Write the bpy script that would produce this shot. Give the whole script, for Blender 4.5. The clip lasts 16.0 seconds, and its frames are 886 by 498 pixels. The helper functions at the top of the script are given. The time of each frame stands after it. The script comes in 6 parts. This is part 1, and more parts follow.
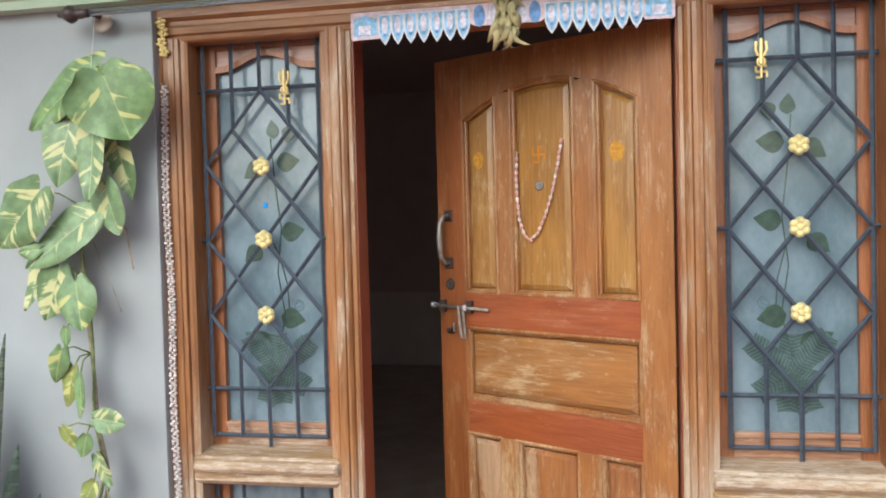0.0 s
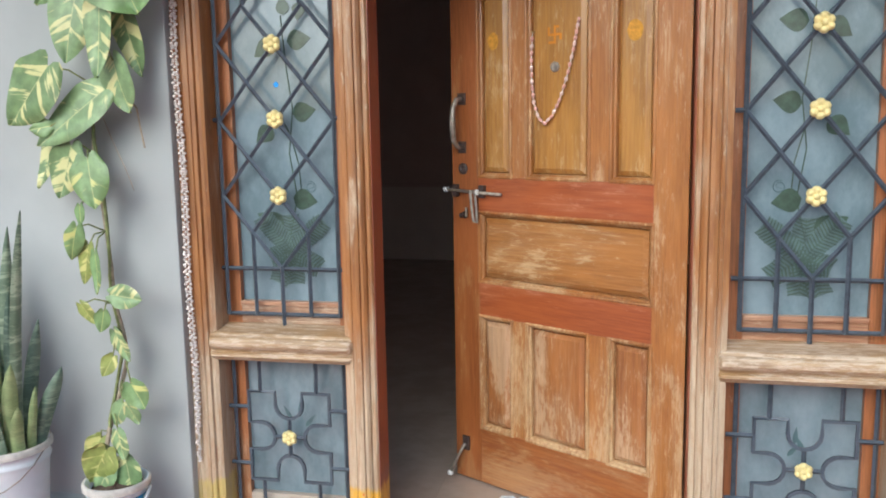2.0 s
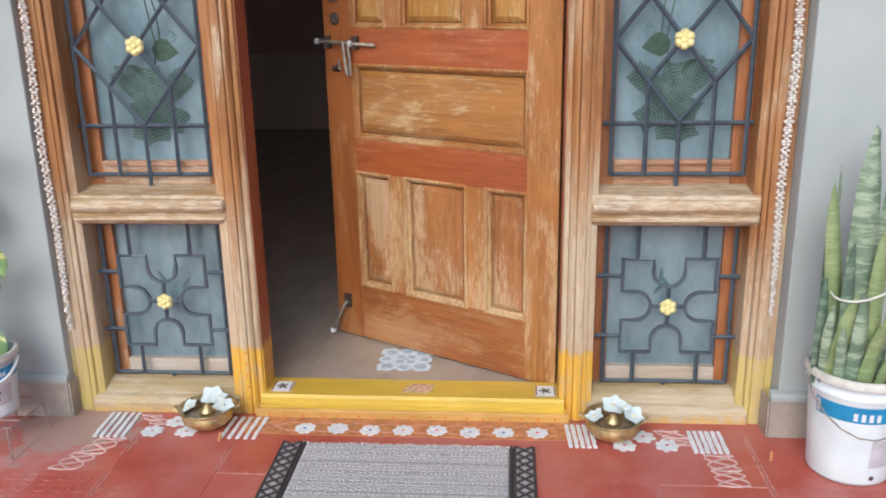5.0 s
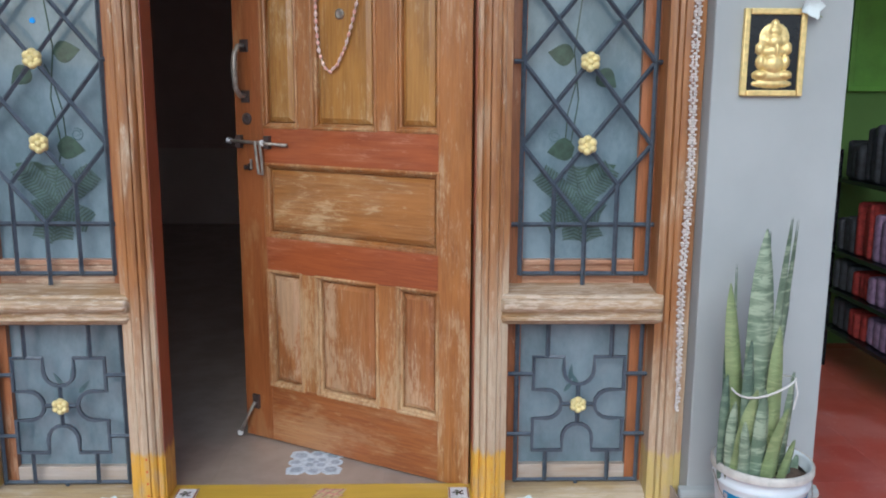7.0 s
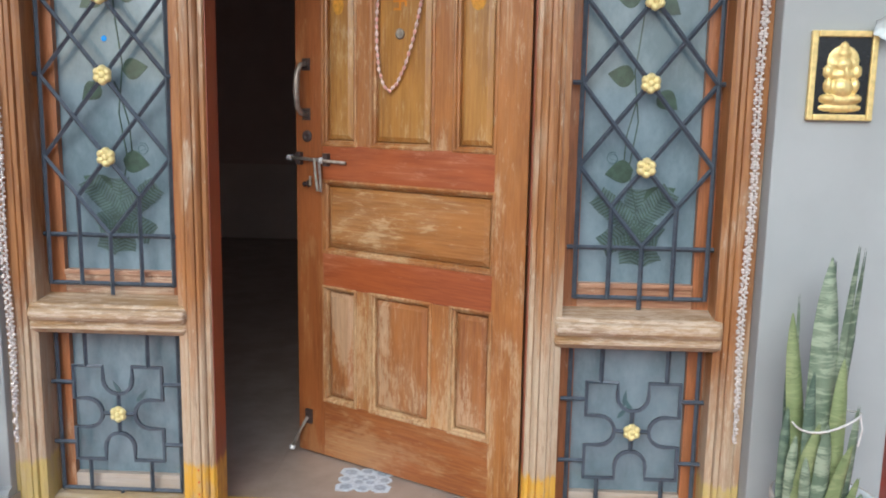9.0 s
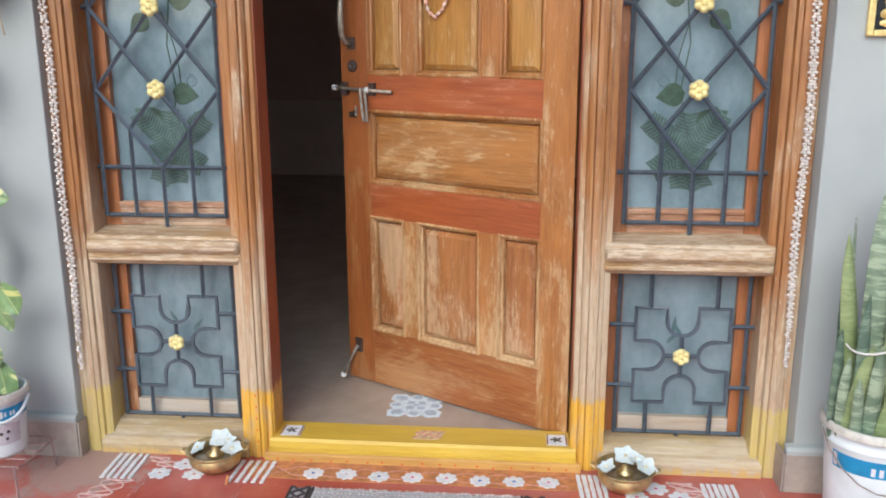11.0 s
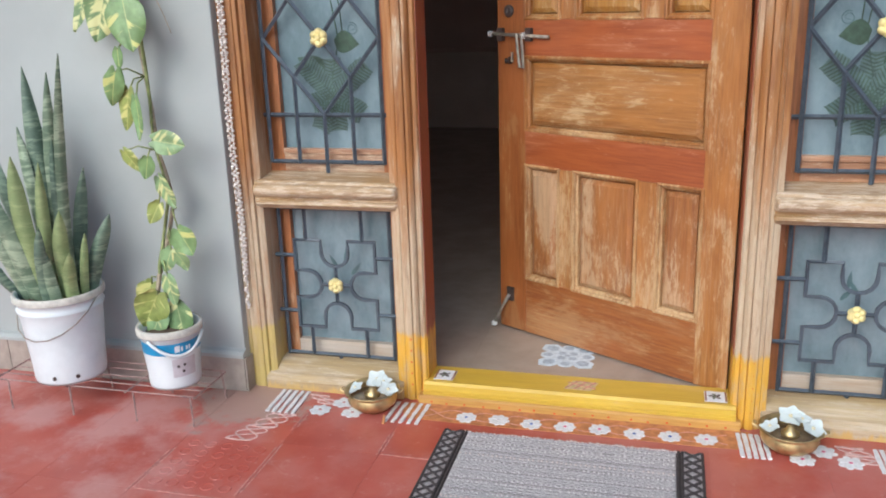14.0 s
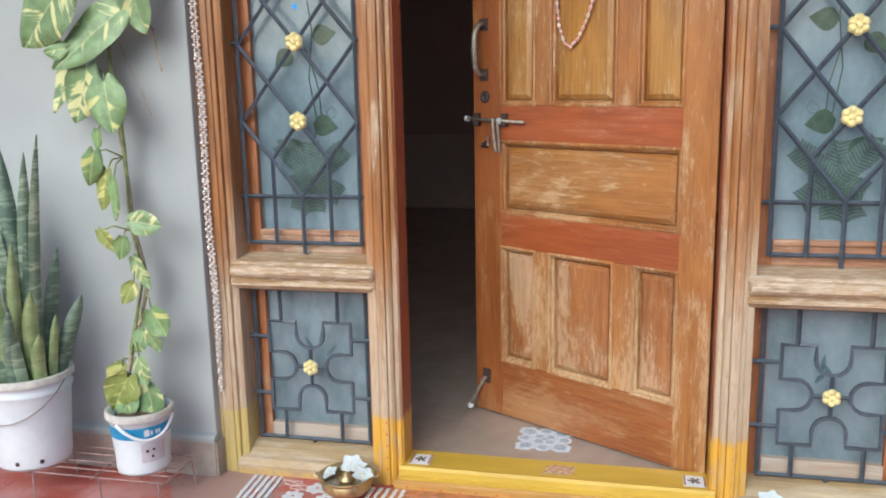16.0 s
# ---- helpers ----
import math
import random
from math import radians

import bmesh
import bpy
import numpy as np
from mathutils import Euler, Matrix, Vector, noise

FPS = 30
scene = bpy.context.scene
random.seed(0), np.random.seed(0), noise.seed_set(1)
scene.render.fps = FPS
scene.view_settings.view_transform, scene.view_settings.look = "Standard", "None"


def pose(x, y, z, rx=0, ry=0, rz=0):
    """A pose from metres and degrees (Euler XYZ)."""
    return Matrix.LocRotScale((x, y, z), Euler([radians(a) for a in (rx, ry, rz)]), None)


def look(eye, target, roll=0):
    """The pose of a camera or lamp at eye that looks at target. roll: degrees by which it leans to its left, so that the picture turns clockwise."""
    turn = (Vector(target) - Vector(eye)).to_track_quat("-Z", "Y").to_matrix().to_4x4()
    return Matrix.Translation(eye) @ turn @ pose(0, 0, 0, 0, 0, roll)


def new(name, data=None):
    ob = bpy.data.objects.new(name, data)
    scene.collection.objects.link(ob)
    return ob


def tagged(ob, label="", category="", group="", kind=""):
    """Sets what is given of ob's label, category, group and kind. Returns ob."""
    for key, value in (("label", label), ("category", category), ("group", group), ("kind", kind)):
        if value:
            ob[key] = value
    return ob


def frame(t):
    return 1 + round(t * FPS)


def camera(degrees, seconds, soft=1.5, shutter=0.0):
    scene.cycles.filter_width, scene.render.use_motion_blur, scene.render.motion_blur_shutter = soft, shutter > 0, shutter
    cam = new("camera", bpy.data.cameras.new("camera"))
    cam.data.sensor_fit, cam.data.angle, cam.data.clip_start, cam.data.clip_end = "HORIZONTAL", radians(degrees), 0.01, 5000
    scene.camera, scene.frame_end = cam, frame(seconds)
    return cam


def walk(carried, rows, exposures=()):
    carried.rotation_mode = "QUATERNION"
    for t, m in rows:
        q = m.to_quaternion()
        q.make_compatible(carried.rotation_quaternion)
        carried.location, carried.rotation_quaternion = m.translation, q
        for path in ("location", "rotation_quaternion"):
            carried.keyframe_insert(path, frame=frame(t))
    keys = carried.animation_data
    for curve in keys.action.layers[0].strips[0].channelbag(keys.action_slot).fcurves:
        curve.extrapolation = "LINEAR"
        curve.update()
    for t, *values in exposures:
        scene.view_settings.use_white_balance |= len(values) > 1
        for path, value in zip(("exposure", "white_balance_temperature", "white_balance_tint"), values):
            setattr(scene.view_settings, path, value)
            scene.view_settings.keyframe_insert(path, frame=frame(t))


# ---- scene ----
cam = camera(54.7, 16.0, soft=1.9)
PATH = [
    (0, (0.305, -2.649, 1.561), (-0.086, -0.689, 1.497), -1.5),
    (0.5, (0.308, -2.651, 1.537), (-0.157, -0.708, 1.442), -1.3),
    (1, (0.307, -2.651, 1.516), (-0.162, -0.713, 1.369), -1.2),
    (1.5, (0.318, -2.643, 1.493), (-0.122, -0.705, 1.263), -0.9),
    (2, (0.313, -2.642, 1.496), (-0.113, -0.71, 1.204), -1.0),
    (2.5, (0.31, -2.644, 1.479), (-0.115, -0.719, 1.143), -2.0),
    (3, (0.304, -2.652, 1.468), (-0.101, -0.735, 1.067), -2.1),
    (3.5, (0.317, -2.647, 1.459), (-0.072, -0.739, 1.007), -2.2),
    (4, (0.305, -2.657, 1.422), (0.026, -0.737, 0.938), -1.3),
    (4.5, (0.308, -2.648, 1.426), (0.075, -0.741, 0.872), -1.3),
    (5, (0.332, -2.621, 1.411), (0.176, -0.712, 0.834), -1.0),
    (5.2, (0.307, -2.645, 1.382), (0.192, -0.719, 0.855), -0.7),
    (7.3, (0.343, -2.618, 1.437), (0.393, -0.649, 1.088), 0.3),
    (7.5, (0.348, -2.615, 1.427), (0.385, -0.643, 1.095), 0.3),
    (8, (0.335, -2.613, 1.442), (0.363, -0.639, 1.125), 0.4),
    (8.2, (0.362, -2.611, 1.434), (0.361, -0.635, 1.127), 0.7),
    (10.3, (0.333, -2.615, 1.435), (0.177, -0.656, 1.065), 0.2),
    (10.5, (0.323, -2.629, 1.416), (0.164, -0.671, 1.039), 0.1),
    (11, (0.323, -2.627, 1.404), (0.142, -0.691, 0.935), -0.2),
    (11.5, (0.323, -2.619, 1.392), (0.139, -0.698, 0.869), -0.3),
    (12, (0.317, -2.618, 1.381), (0.112, -0.704, 0.839), -0.7),
    (12.5, (0.315, -2.617, 1.386), (0.063, -0.71, 0.837), -2.3),
    (13, (0.295, -2.62, 1.372), (-0.07, -0.737, 0.805), -2.4),
    (13.5, (0.285, -2.621, 1.369), (-0.142, -0.761, 0.772), -2.1),
    (14, (0.267, -2.624, 1.376), (-0.229, -0.77, 0.812), -1.8),
    (14.5, (0.263, -2.626, 1.372), (-0.267, -0.771, 0.845), -1.9),
    (15, (0.251, -2.629, 1.381), (-0.279, -0.75, 0.946), -1.2),
    (15.5, (0.244, -2.634, 1.379), (-0.249, -0.738, 0.977), -1.2),
    (16, (0.253, -2.627, 1.387), (-0.187, -0.714, 0.999), -1.1),
]
LIGHT = [(0.0, 0.03, 5500, 3), (5.2, 0.03, 5500, 3), (6.2, -0.2, 5320, 4), (7.3, -0.42, 5100, 4), (8.2, -0.38, 5100, 4), (9.3, -0.1, 5500, 4), (10.3, 0.03, 5500, 3), (16.0, 0.0, 5500, 3)]
walk(cam, [(t, look(eye, target, roll)) for t, eye, target, roll in PATH], LIGHT)

# ---- light ----
world = bpy.data.worlds.new("overcast_sky")
scene.world = world
world.use_nodes = True
wn = world.node_tree.nodes
sky = wn.new("ShaderNodeTexSky")
sky.sky_type, sky.sun_disc = "NISHITA", False
sky.sun_elevation, sky.sun_rotation = radians(35), radians(195)
sky.air_density, sky.dust_density, sky.ozone_density = 1.0, 4.0, 1.0
wn["Background"].inputs["Strength"].default_value = 0.19
world.node_tree.links.new(sky.outputs["Color"], wn["Background"].inputs["Color"])
sun = new("sun", bpy.data.lights.new("sun", "SUN"))
sun.data.energy, sun.data.angle, sun.data.color = 1.1, radians(55), (1.0, 0.98, 0.95)
sun.matrix_world = look((-1.0, -6.0, 4.2), (0, 0, 0.6))

# lamps added behind the opaque panes, standing for daylight through the frosted windows into the room
for side in (-1, 1):
    glow = new("window_fill_light", bpy.data.lights.new("window_fill_light", "AREA"))
    glow.data.shape, glow.data.size, glow.data.size_y = "RECTANGLE", 0.36, 1.25
    glow.data.energy, glow.data.color = 1.15, (1.0, 0.86, 0.78)
    glow.matrix_world = look((side * 0.835, 0.145, 1.52), (side * 0.835, 2.0, 1.52))

FLOOR, ROOM = 0.026, 0.08


# ---- mesh helpers ----
def part(name, bm, material, parent=None, label="", smooth=False):
    me = bpy.data.meshes.new(name)
    bmesh.ops.recalc_face_normals(bm, faces=bm.faces)
    bm.to_mesh(me)
    bm.free()
    me.materials.append(material)
    if smooth:
        me.shade_smooth()
    ob = new(name, me)
    if parent:
        ob.parent = parent
    return tagged(ob, label)


def thing(name, m, label, category, group="", kind=""):
    ob = new(name)
    ob.empty_display_size = 0.05
    ob.matrix_world = m
    return tagged(ob, label, category, group, kind)


def box(x0, x1, y0, y1, z0, z1, bevel=0.0, bm=None):
    bm = bm or bmesh.new()
    made = bmesh.ops.create_cube(bm, size=1.0, matrix=Matrix.LocRotScale(((x0 + x1) / 2, (y0 + y1) / 2, (z0 + z1) / 2), None, (x1 - x0, y1 - y0, z1 - z0)))
    if bevel:
        edges = list({e for v in made["verts"] for e in v.link_edges})
        bmesh.ops.bevel(bm, geom=edges, offset=bevel, segments=2, affect="EDGES", profile=0.5)
    return bm


def prism(points, axis, a, b, bm=None):
    """A closed outline drawn out along an axis from a to b. x: points are (y, z); y: (x, z); z: (x, y)."""
    bm = bm or bmesh.new()
    place = {"x": lambda p, s: (s, p[0], p[1]), "y": lambda p, s: (p[0], s, p[1]), "z": lambda p, s: (p[0], p[1], s)}[axis]
    one = [bm.verts.new(place(p, a)) for p in points]
    two = [bm.verts.new(place(p, b)) for p in points]
    n = len(points)
    bm.faces.new(one)
    bm.faces.new(two[::-1])
    for i in range(n):
        bm.faces.new((one[i], one[(i + 1) % n], two[(i + 1) % n], two[i]))
    return bm


def tube(points, r, n=8, bm=None, closed=False, spin=0.0, taper=None):
    """A bar along a line of points; n = 4 gives a square bar."""
    bm = bm or bmesh.new()
    pts = [Vector(p) for p in points]
    rings, side = [], None
    for i, p in enumerate(pts):
        before = pts[i - 1] if i or closed else pts[i]
        after = pts[(i + 1) % len(pts)] if closed or i + 1 < len(pts) else pts[i]
        way = (after - before).normalized()
        if side is None:
            side = way.orthogonal().normalized()
        side = (side - way * side.dot(way)).normalized()
        up = way.cross(side)
        k = r * (taper[i] if taper else 1.0)
        rings.append([bm.verts.new(p + k * (math.cos(a) * side + math.sin(a) * up)) for a in (spin + 2 * math.pi * j / n for j in range(n))])
    last = len(rings) if closed else len(rings) - 1
    for i in range(last):
        a, b = rings[i], rings[(i + 1) % len(rings)]
        for j in range(n):
            bm.faces.new((a[j], a[(j + 1) % n], b[(j + 1) % n], b[j]))
    if not closed:
        bm.faces.new(rings[0])
        bm.faces.new(rings[-1][::-1])
    return bm


def lathe(profile, n=32, bm=None, at=(0, 0, 0)):
    """A profile of (radius, height) turned about the upright axis."""
    bm = bm or bmesh.new()
    rings = []
    for r, z in profile:
        rings.append([bm.verts.new((at[0] + r * math.cos(2 * math.pi * j / n), at[1] + r * math.sin(2 * math.pi * j / n), at[2] + z)) for j in range(n)])
    for a, b in zip(rings, rings[1:]):
        for j in range(n):
            bm.faces.new((a[j], a[(j + 1) % n], b[(j + 1) % n], b[j]))
    if profile[0][0] > 0:
        bm.faces.new(rings[0])
    if profile[-1][0] > 0:
        bm.faces.new(rings[-1])
    return bm


def ball(at, r, stretch=(1, 1, 1), bm=None, seg=10, turn=None):
    bm = bm or bmesh.new()
    bmesh.ops.create_uvsphere(bm, u_segments=seg, v_segments=max(5, seg // 2 + 1), radius=r, matrix=Matrix.LocRotScale(at, turn, stretch))
    return bm


def flat_bar(points, w, z0, h, bm=None):
    """A flat ribbon of powder or paint on the ground, along (x, y) points."""
    bm = bm or bmesh.new()
    pts = [Vector((p[0], p[1], 0)) for p in points]
    left, right = [], []
    for i, p in enumerate(pts):
        way = (pts[min(i + 1, len(pts) - 1)] - pts[max(i - 1, 0)]).normalized()
        across = Vector((-way.y, way.x, 0)) * w * random.uniform(0.42, 0.58)
        left.append(p + across)
        right.append(p - across)
    low = [[bm.verts.new((q.x, q.y, z0)) for q in row] for row in (left, right)]
    top = [[bm.verts.new((q.x, q.y, z0 + h)) for q in row] for row in (left, right)]
    for i in range(len(pts) - 1):
        bm.faces.new((top[0][i], top[1][i], top[1][i + 1], top[0][i + 1]))
        bm.faces.new((low[0][i], top[0][i], top[0][i + 1], low[0][i + 1]))
        bm.faces.new((low[1][i], low[1][i + 1], top[1][i + 1], top[1][i]))
    for i in (0, len(pts) - 1):
        bm.faces.new((low[0][i], low[1][i], top[1][i], top[0][i]))
    return bm


# ---- materials ----
class Nodes:
    def __init__(self, name):
        self.mat = bpy.data.materials.new(name)
        self.mat.use_nodes = True
        self.tree = self.mat.node_tree
        self.shader = self.tree.nodes["Principled BSDF"]

    def add(self, kind, **values):
        node = self.tree.nodes.new(kind)
        for key, value in values.items():
            if key == "operation":
                node.operation = value
            elif key == "blend_type":
                node.blend_type = value
            else:
                node.inputs[key].default_value = value
        return node

    def link(self, a, b):
        self.tree.links.new(a, b)

    def coords(self, scale=(1, 1, 1)):
        tc = self.add("ShaderNodeTexCoord")
        mp = self.add("ShaderNodeMapping", Scale=scale)
        self.link(tc.outputs["Object"], mp.inputs["Vector"])
        return mp.outputs["Vector"]

    def noise(self, scale, stretch=(1, 1, 1), detail=4.0, rough=0.6, distort=0.0):
        n = self.add("ShaderNodeTexNoise", Scale=scale, Detail=detail, Roughness=rough, Distortion=distort)
        self.link(self.coords(stretch), n.inputs["Vector"])
        return n.outputs["Fac"]

    def ramp(self, fac, low, high):
        n = self.add("ShaderNodeMapRange", **{"From Min": low, "From Max": high})
        n.interpolation_type = "SMOOTHSTEP"
        self.link(fac, n.inputs["Value"])
        return n.outputs["Result"]

    def mix(self, fac, a, b, blend="MIX"):
        n = self.add("ShaderNodeMixRGB", blend_type=blend)
        for key, value in (("Fac", fac), ("Color1", a), ("Color2", b)):
            if isinstance(value, (int, float)):
                n.inputs[key].default_value = value
            elif isinstance(value, tuple):
                n.inputs[key].default_value = (*value, 1)
            else:
                self.link(value, n.inputs[key])
        return n.outputs["Color"]

    def math(self, op, a, b=0.0):
        n = self.add("ShaderNodeMath", operation=op)
        for i, value in enumerate((a, b)):
            if isinstance(value, (int, float)):
                n.inputs[i].default_value = value
            else:
                self.link(value, n.inputs[i])
        return n.outputs["Value"]

    def axis(self, which):
        n = self.add("ShaderNodeSeparateXYZ")
        self.link(self.coords(), n.inputs["Vector"])
        return n.outputs[which]

    def done(self, colour, rough=0.5, bump=None, strength=0.2, depth=0.002, **more):
        s = self.shader
        if isinstance(colour, tuple):
            s.inputs["Base Color"].default_value = (*colour, 1)
        else:
            self.link(colour, s.inputs["Base Color"])
        if isinstance(rough, (int, float)):
            s.inputs["Roughness"].default_value = rough
        else:
            self.link(rough, s.inputs["Roughness"])
        if bump is not None:
            b = self.add("ShaderNodeBump", Strength=strength, Distance=depth)
            self.link(bump, b.inputs["Height"])
            self.link(b.outputs["Normal"], s.inputs["Normal"])
        for key, value in more.items():
            s.inputs[key.replace("_", " ")].default_value = value
        return self.mat


def plain(name, colour, rough=0.5, vary=0.12, scale=18.0, bump=0.1, **more):
    n = Nodes(name)
    big, fine = n.noise(scale), n.noise(scale * 9, detail=3)
    c = n.mix(n.ramp(big, 0.3, 0.7), tuple(v * (1 - vary) for v in colour), tuple(min(1, v * (1 + vary)) for v in colour))
    return n.done(c, rough, fine, bump, 0.001, **more)


def wood(name, base, dark, worn, wear=0.35, grain="z", rough=0.42, yellow=None, top=0.29, low_wear=0.0, low_at=1.2, coat=0.25, bleach=0.30, patchy=0.0, tone=(1, 1, 1)):
    """Varnished teak: grain, tone, places where the varnish has weathered off, and a band of turmeric paint at the foot."""
    n = Nodes(name)
    base, dark = (tuple(a * b * c for a, b, c in zip(v, (0.97, 1.10, 1.12), tone)) for v in (base, dark))
    st = {"z": (1, 1, 0.06), "x": (0.06, 1, 1)}[grain]
    st2 = {"z": (1, 1, 0.22), "x": (0.22, 1, 1)}[grain]
    fine = n.noise(130, st, 5, 0.65, 0.4)
    broad = n.noise(9, st2, 3, 0.5, 0.6)
    c = n.mix(n.ramp(fine, 0.32, 0.68), dark, base)
    c = n.mix(n.math("MULTIPLY", n.ramp(broad, 0.35, 0.75), 0.45), c, tuple(min(1, v * 1.45) for v in base))
    if patchy:
        sheet = n.noise(6, {"z": (1, 1, 0.4), "x": (0.4, 1, 1)}[grain], 4, 0.6, 0.6)
        chips = n.noise(70, {"z": (1, 1, 0.24), "x": (0.24, 1, 1)}[grain], 9, 0.80, 0.5)
        lift = n.math("MULTIPLY", n.ramp(n.axis("Z"), 1.35, 0.35), 0.05)
        field = n.math("ADD", n.math("MULTIPLY", sheet, 0.55), n.math("MULTIPLY", chips, 0.45))
        gone = n.ramp(n.math("ADD", field, lift), 0.545, 0.615)
        faded = n.ramp(n.math("ADD", sheet, lift), 0.50, 0.78)
        c = n.mix(n.math("MULTIPLY", faded, 0.34 * patchy), c, worn)
        c = n.mix(n.math("MULTIPLY", gone, patchy), c, n.mix(n.ramp(fine, 0.3, 0.7), tuple(v * 0.85 for v in worn), tuple(v * 1.12 for v in worn)))
    patch = n.noise(7, st2, 4, 0.6, 0.5)
    flake = n.noise(75, {"z": (1, 1, 0.20), "x": (0.20, 1, 1)}[grain], 8, 0.78, 0.3)
    region = n.math("ADD", patch, wear * 0.45 - 0.20)
    if low_wear:
        z = n.axis("Z")
        region = n.math("ADD", region, n.math("MULTIPLY", n.ramp(z, low_at, 0.2), low_wear * 0.8))
    region = n.ramp(region, 0.36, 0.76)
    mask = n.ramp(n.math("ADD", flake, n.math("MULTIPLY", region, 0.17)), 0.615, 0.715)
    rub = n.math("MULTIPLY", n.ramp(region, 0.1, 1.0), n.math("ADD", bleach, n.math("MULTIPLY", n.math("SUBTRACT", n.noise(28, st2, 3), 0.5), 0.5)))
    c = n.mix(rub, c, worn)
    c = n.mix(n.math("MULTIPLY", mask, 0.75), c, worn)
    crack = n.noise(210, {"z": (1, 1, 0.022), "x": (0.022, 1, 1)}[grain], 5, 0.7, 0.25)
    streak = n.noise(60, {"z": (1, 1, 0.05), "x": (0.05, 1, 1)}[grain], 4, 0.65, 0.4)
    c = n.mix(n.math("MULTIPLY", n.ramp(streak, 0.50, 0.66), n.math("ADD", 0.14, n.math("MULTIPLY", region, 0.30))), c, tuple(v * 1.05 for v in base))
    bleached = n.noise(95, {"z": (1, 1, 0.035), "x": (0.035, 1, 1)}[grain], 5, 0.7, 0.3)
    c = n.mix(n.math("MULTIPLY", n.ramp(bleached, 0.54, 0.66), n.math("MULTIPLY", region, 0.62)), c, tuple(min(1, v * 1.22) for v in worn))
    c = n.mix(n.math("MULTIPLY", n.ramp(crack, 0.58, 0.70), n.math("ADD", 0.24, n.math("MULTIPLY", region, 0.50))), c, tuple(v * 0.6 for v in dark))
    if yellow:
        z = n.axis("Z")
        wob = n.noise(55, (1, 1, 0.15), 3)
        zz = n.math("ADD", z, n.math("MULTIPLY", wob, 0.085))
        band = n.math("SUBTRACT", 1.0, n.ramp(zz, top + 0.012, top + 0.036))
        thin = n.ramp(n.noise(24, (1, 1, 0.3), 6, 0.72), 0.30, 0.56)
        c = n.mix(n.math("MULTIPLY", band, n.math("ADD", 0.34, n.math("MULTIPLY", thin, 0.62))), c, yellow)
    r = n.math("ADD", rough, n.math("MULTIPLY", mask, 0.25))
    return n.done(c, r, n.math("SUBTRACT", n.math("ADD", fine, n.math("MULTIPLY", mask, -0.6)), n.ramp(crack, 0.58, 0.70)), 0.26, 0.0015, Coat_Weight=coat, Coat_Roughness=0.2)


W_RED, W_DARK, W_PALE = (0.35, 0.135, 0.055), (0.21, 0.070, 0.030), (0.59, 0.46, 0.29)
TURMERIC, PALE_YELLOW = (0.68, 0.375, 0.03), (0.56, 0.43, 0.14)
m_post = wood("teak_post", W_RED, W_DARK, (0.55, 0.445, 0.31), 0.34, "z", 0.4, TURMERIC, 0.285, 0.62, 1.05, 0.25, 0.74, tone=(1.02, 1.04, 0.76))
m_outer = wood("teak_outer_post", W_RED, W_DARK, (0.53, 0.43, 0.30), 0.30, "z", 0.4, PALE_YELLOW, 0.28, 0.56, 1.0, 0.25, 0.66, tone=(1.02, 1.04, 0.76))
m_head = wood("teak_header", W_RED, W_DARK, W_PALE, 0.12, "x", 0.4, tone=(1.02, 1.04, 0.76))
m_transom = wood("weathered_transom", (0.36, 0.18, 0.08), (0.17, 0.075, 0.035), (0.62, 0.51, 0.385), 0.85, "x", 0.55, tone=(1.02, 1.04, 0.76))
m_sill = wood("turmeric_sill", (0.44, 0.28, 0.13), (0.30, 0.185, 0.095), (0.54, 0.45, 0.33), 0.68, "x", 0.6, (0.58, 0.385, 0.13), 0.062, 0.0, 1.2, 0.1, 0.55)
m_thresh = wood("turmeric_threshold", (0.63, 0.375, 0.045), (0.585, 0.325, 0.04), (0.64, 0.44, 0.16), 0.3, "x", 0.42)
m_sash = wood("teak_sash", (0.37, 0.115, 0.05), W_DARK, (0.55, 0.36, 0.22), 0.16, "z", 0.45, None, 0.3, 0.12, 1.0, tone=(1.02, 1.04, 0.76))
m_sash_low = wood("weathered_sash_rail", (0.42, 0.19, 0.10), W_DARK, (0.58, 0.44, 0.31), 0.6, "x", 0.55)
m_sash_foot = wood("bleached_sash_foot", (0.44, 0.32, 0.24), (0.40, 0.25, 0.16), (0.47, 0.41, 0.35), 0.8, "x", 0.6, None, 0.3, 0.0, 1.2, 0.1, 0.6)
m_sash_panel = wood("pink_varnished_panel", (0.47, 0.24, 0.17), (0.38, 0.16, 0.10), W_PALE, 0.08, "x", 0.35)
m_jamb = wood("red_varnished_jamb", (0.28, 0.06, 0.028), (0.20, 0.04, 0.02), W_PALE, 0.05, "z", 0.4, TURMERIC, 0.285)
m_stile = wood("golden_door_stile", (0.375, 0.125, 0.036), (0.25, 0.074, 0.022), (0.55, 0.38, 0.21), 0.34, "z", 0.36, None, 0.3, 0.17, 0.95, 0.7, 0.20, patchy=0.70, tone=(1.02, 1.10, 0.84))
m_panel_v = wood("golden_door_panel", (0.365, 0.155, 0.038), (0.245, 0.088, 0.021), (0.54, 0.37, 0.18), 0.27, "z", 0.34, None, 0.3, 0.17, 0.9, 0.7, 0.18, patchy=0.80, tone=(1.10, 1.14, 0.92))
m_panel_low = wood("red_brown_low_panel", (0.335, 0.118, 0.036), (0.22, 0.068, 0.021), (0.54, 0.38, 0.23), 0.24, "z", 0.36, None, 0.3, 0.10, 0.9, 0.5, 0.16, patchy=0.62, tone=(1.0, 1.0, 0.88))
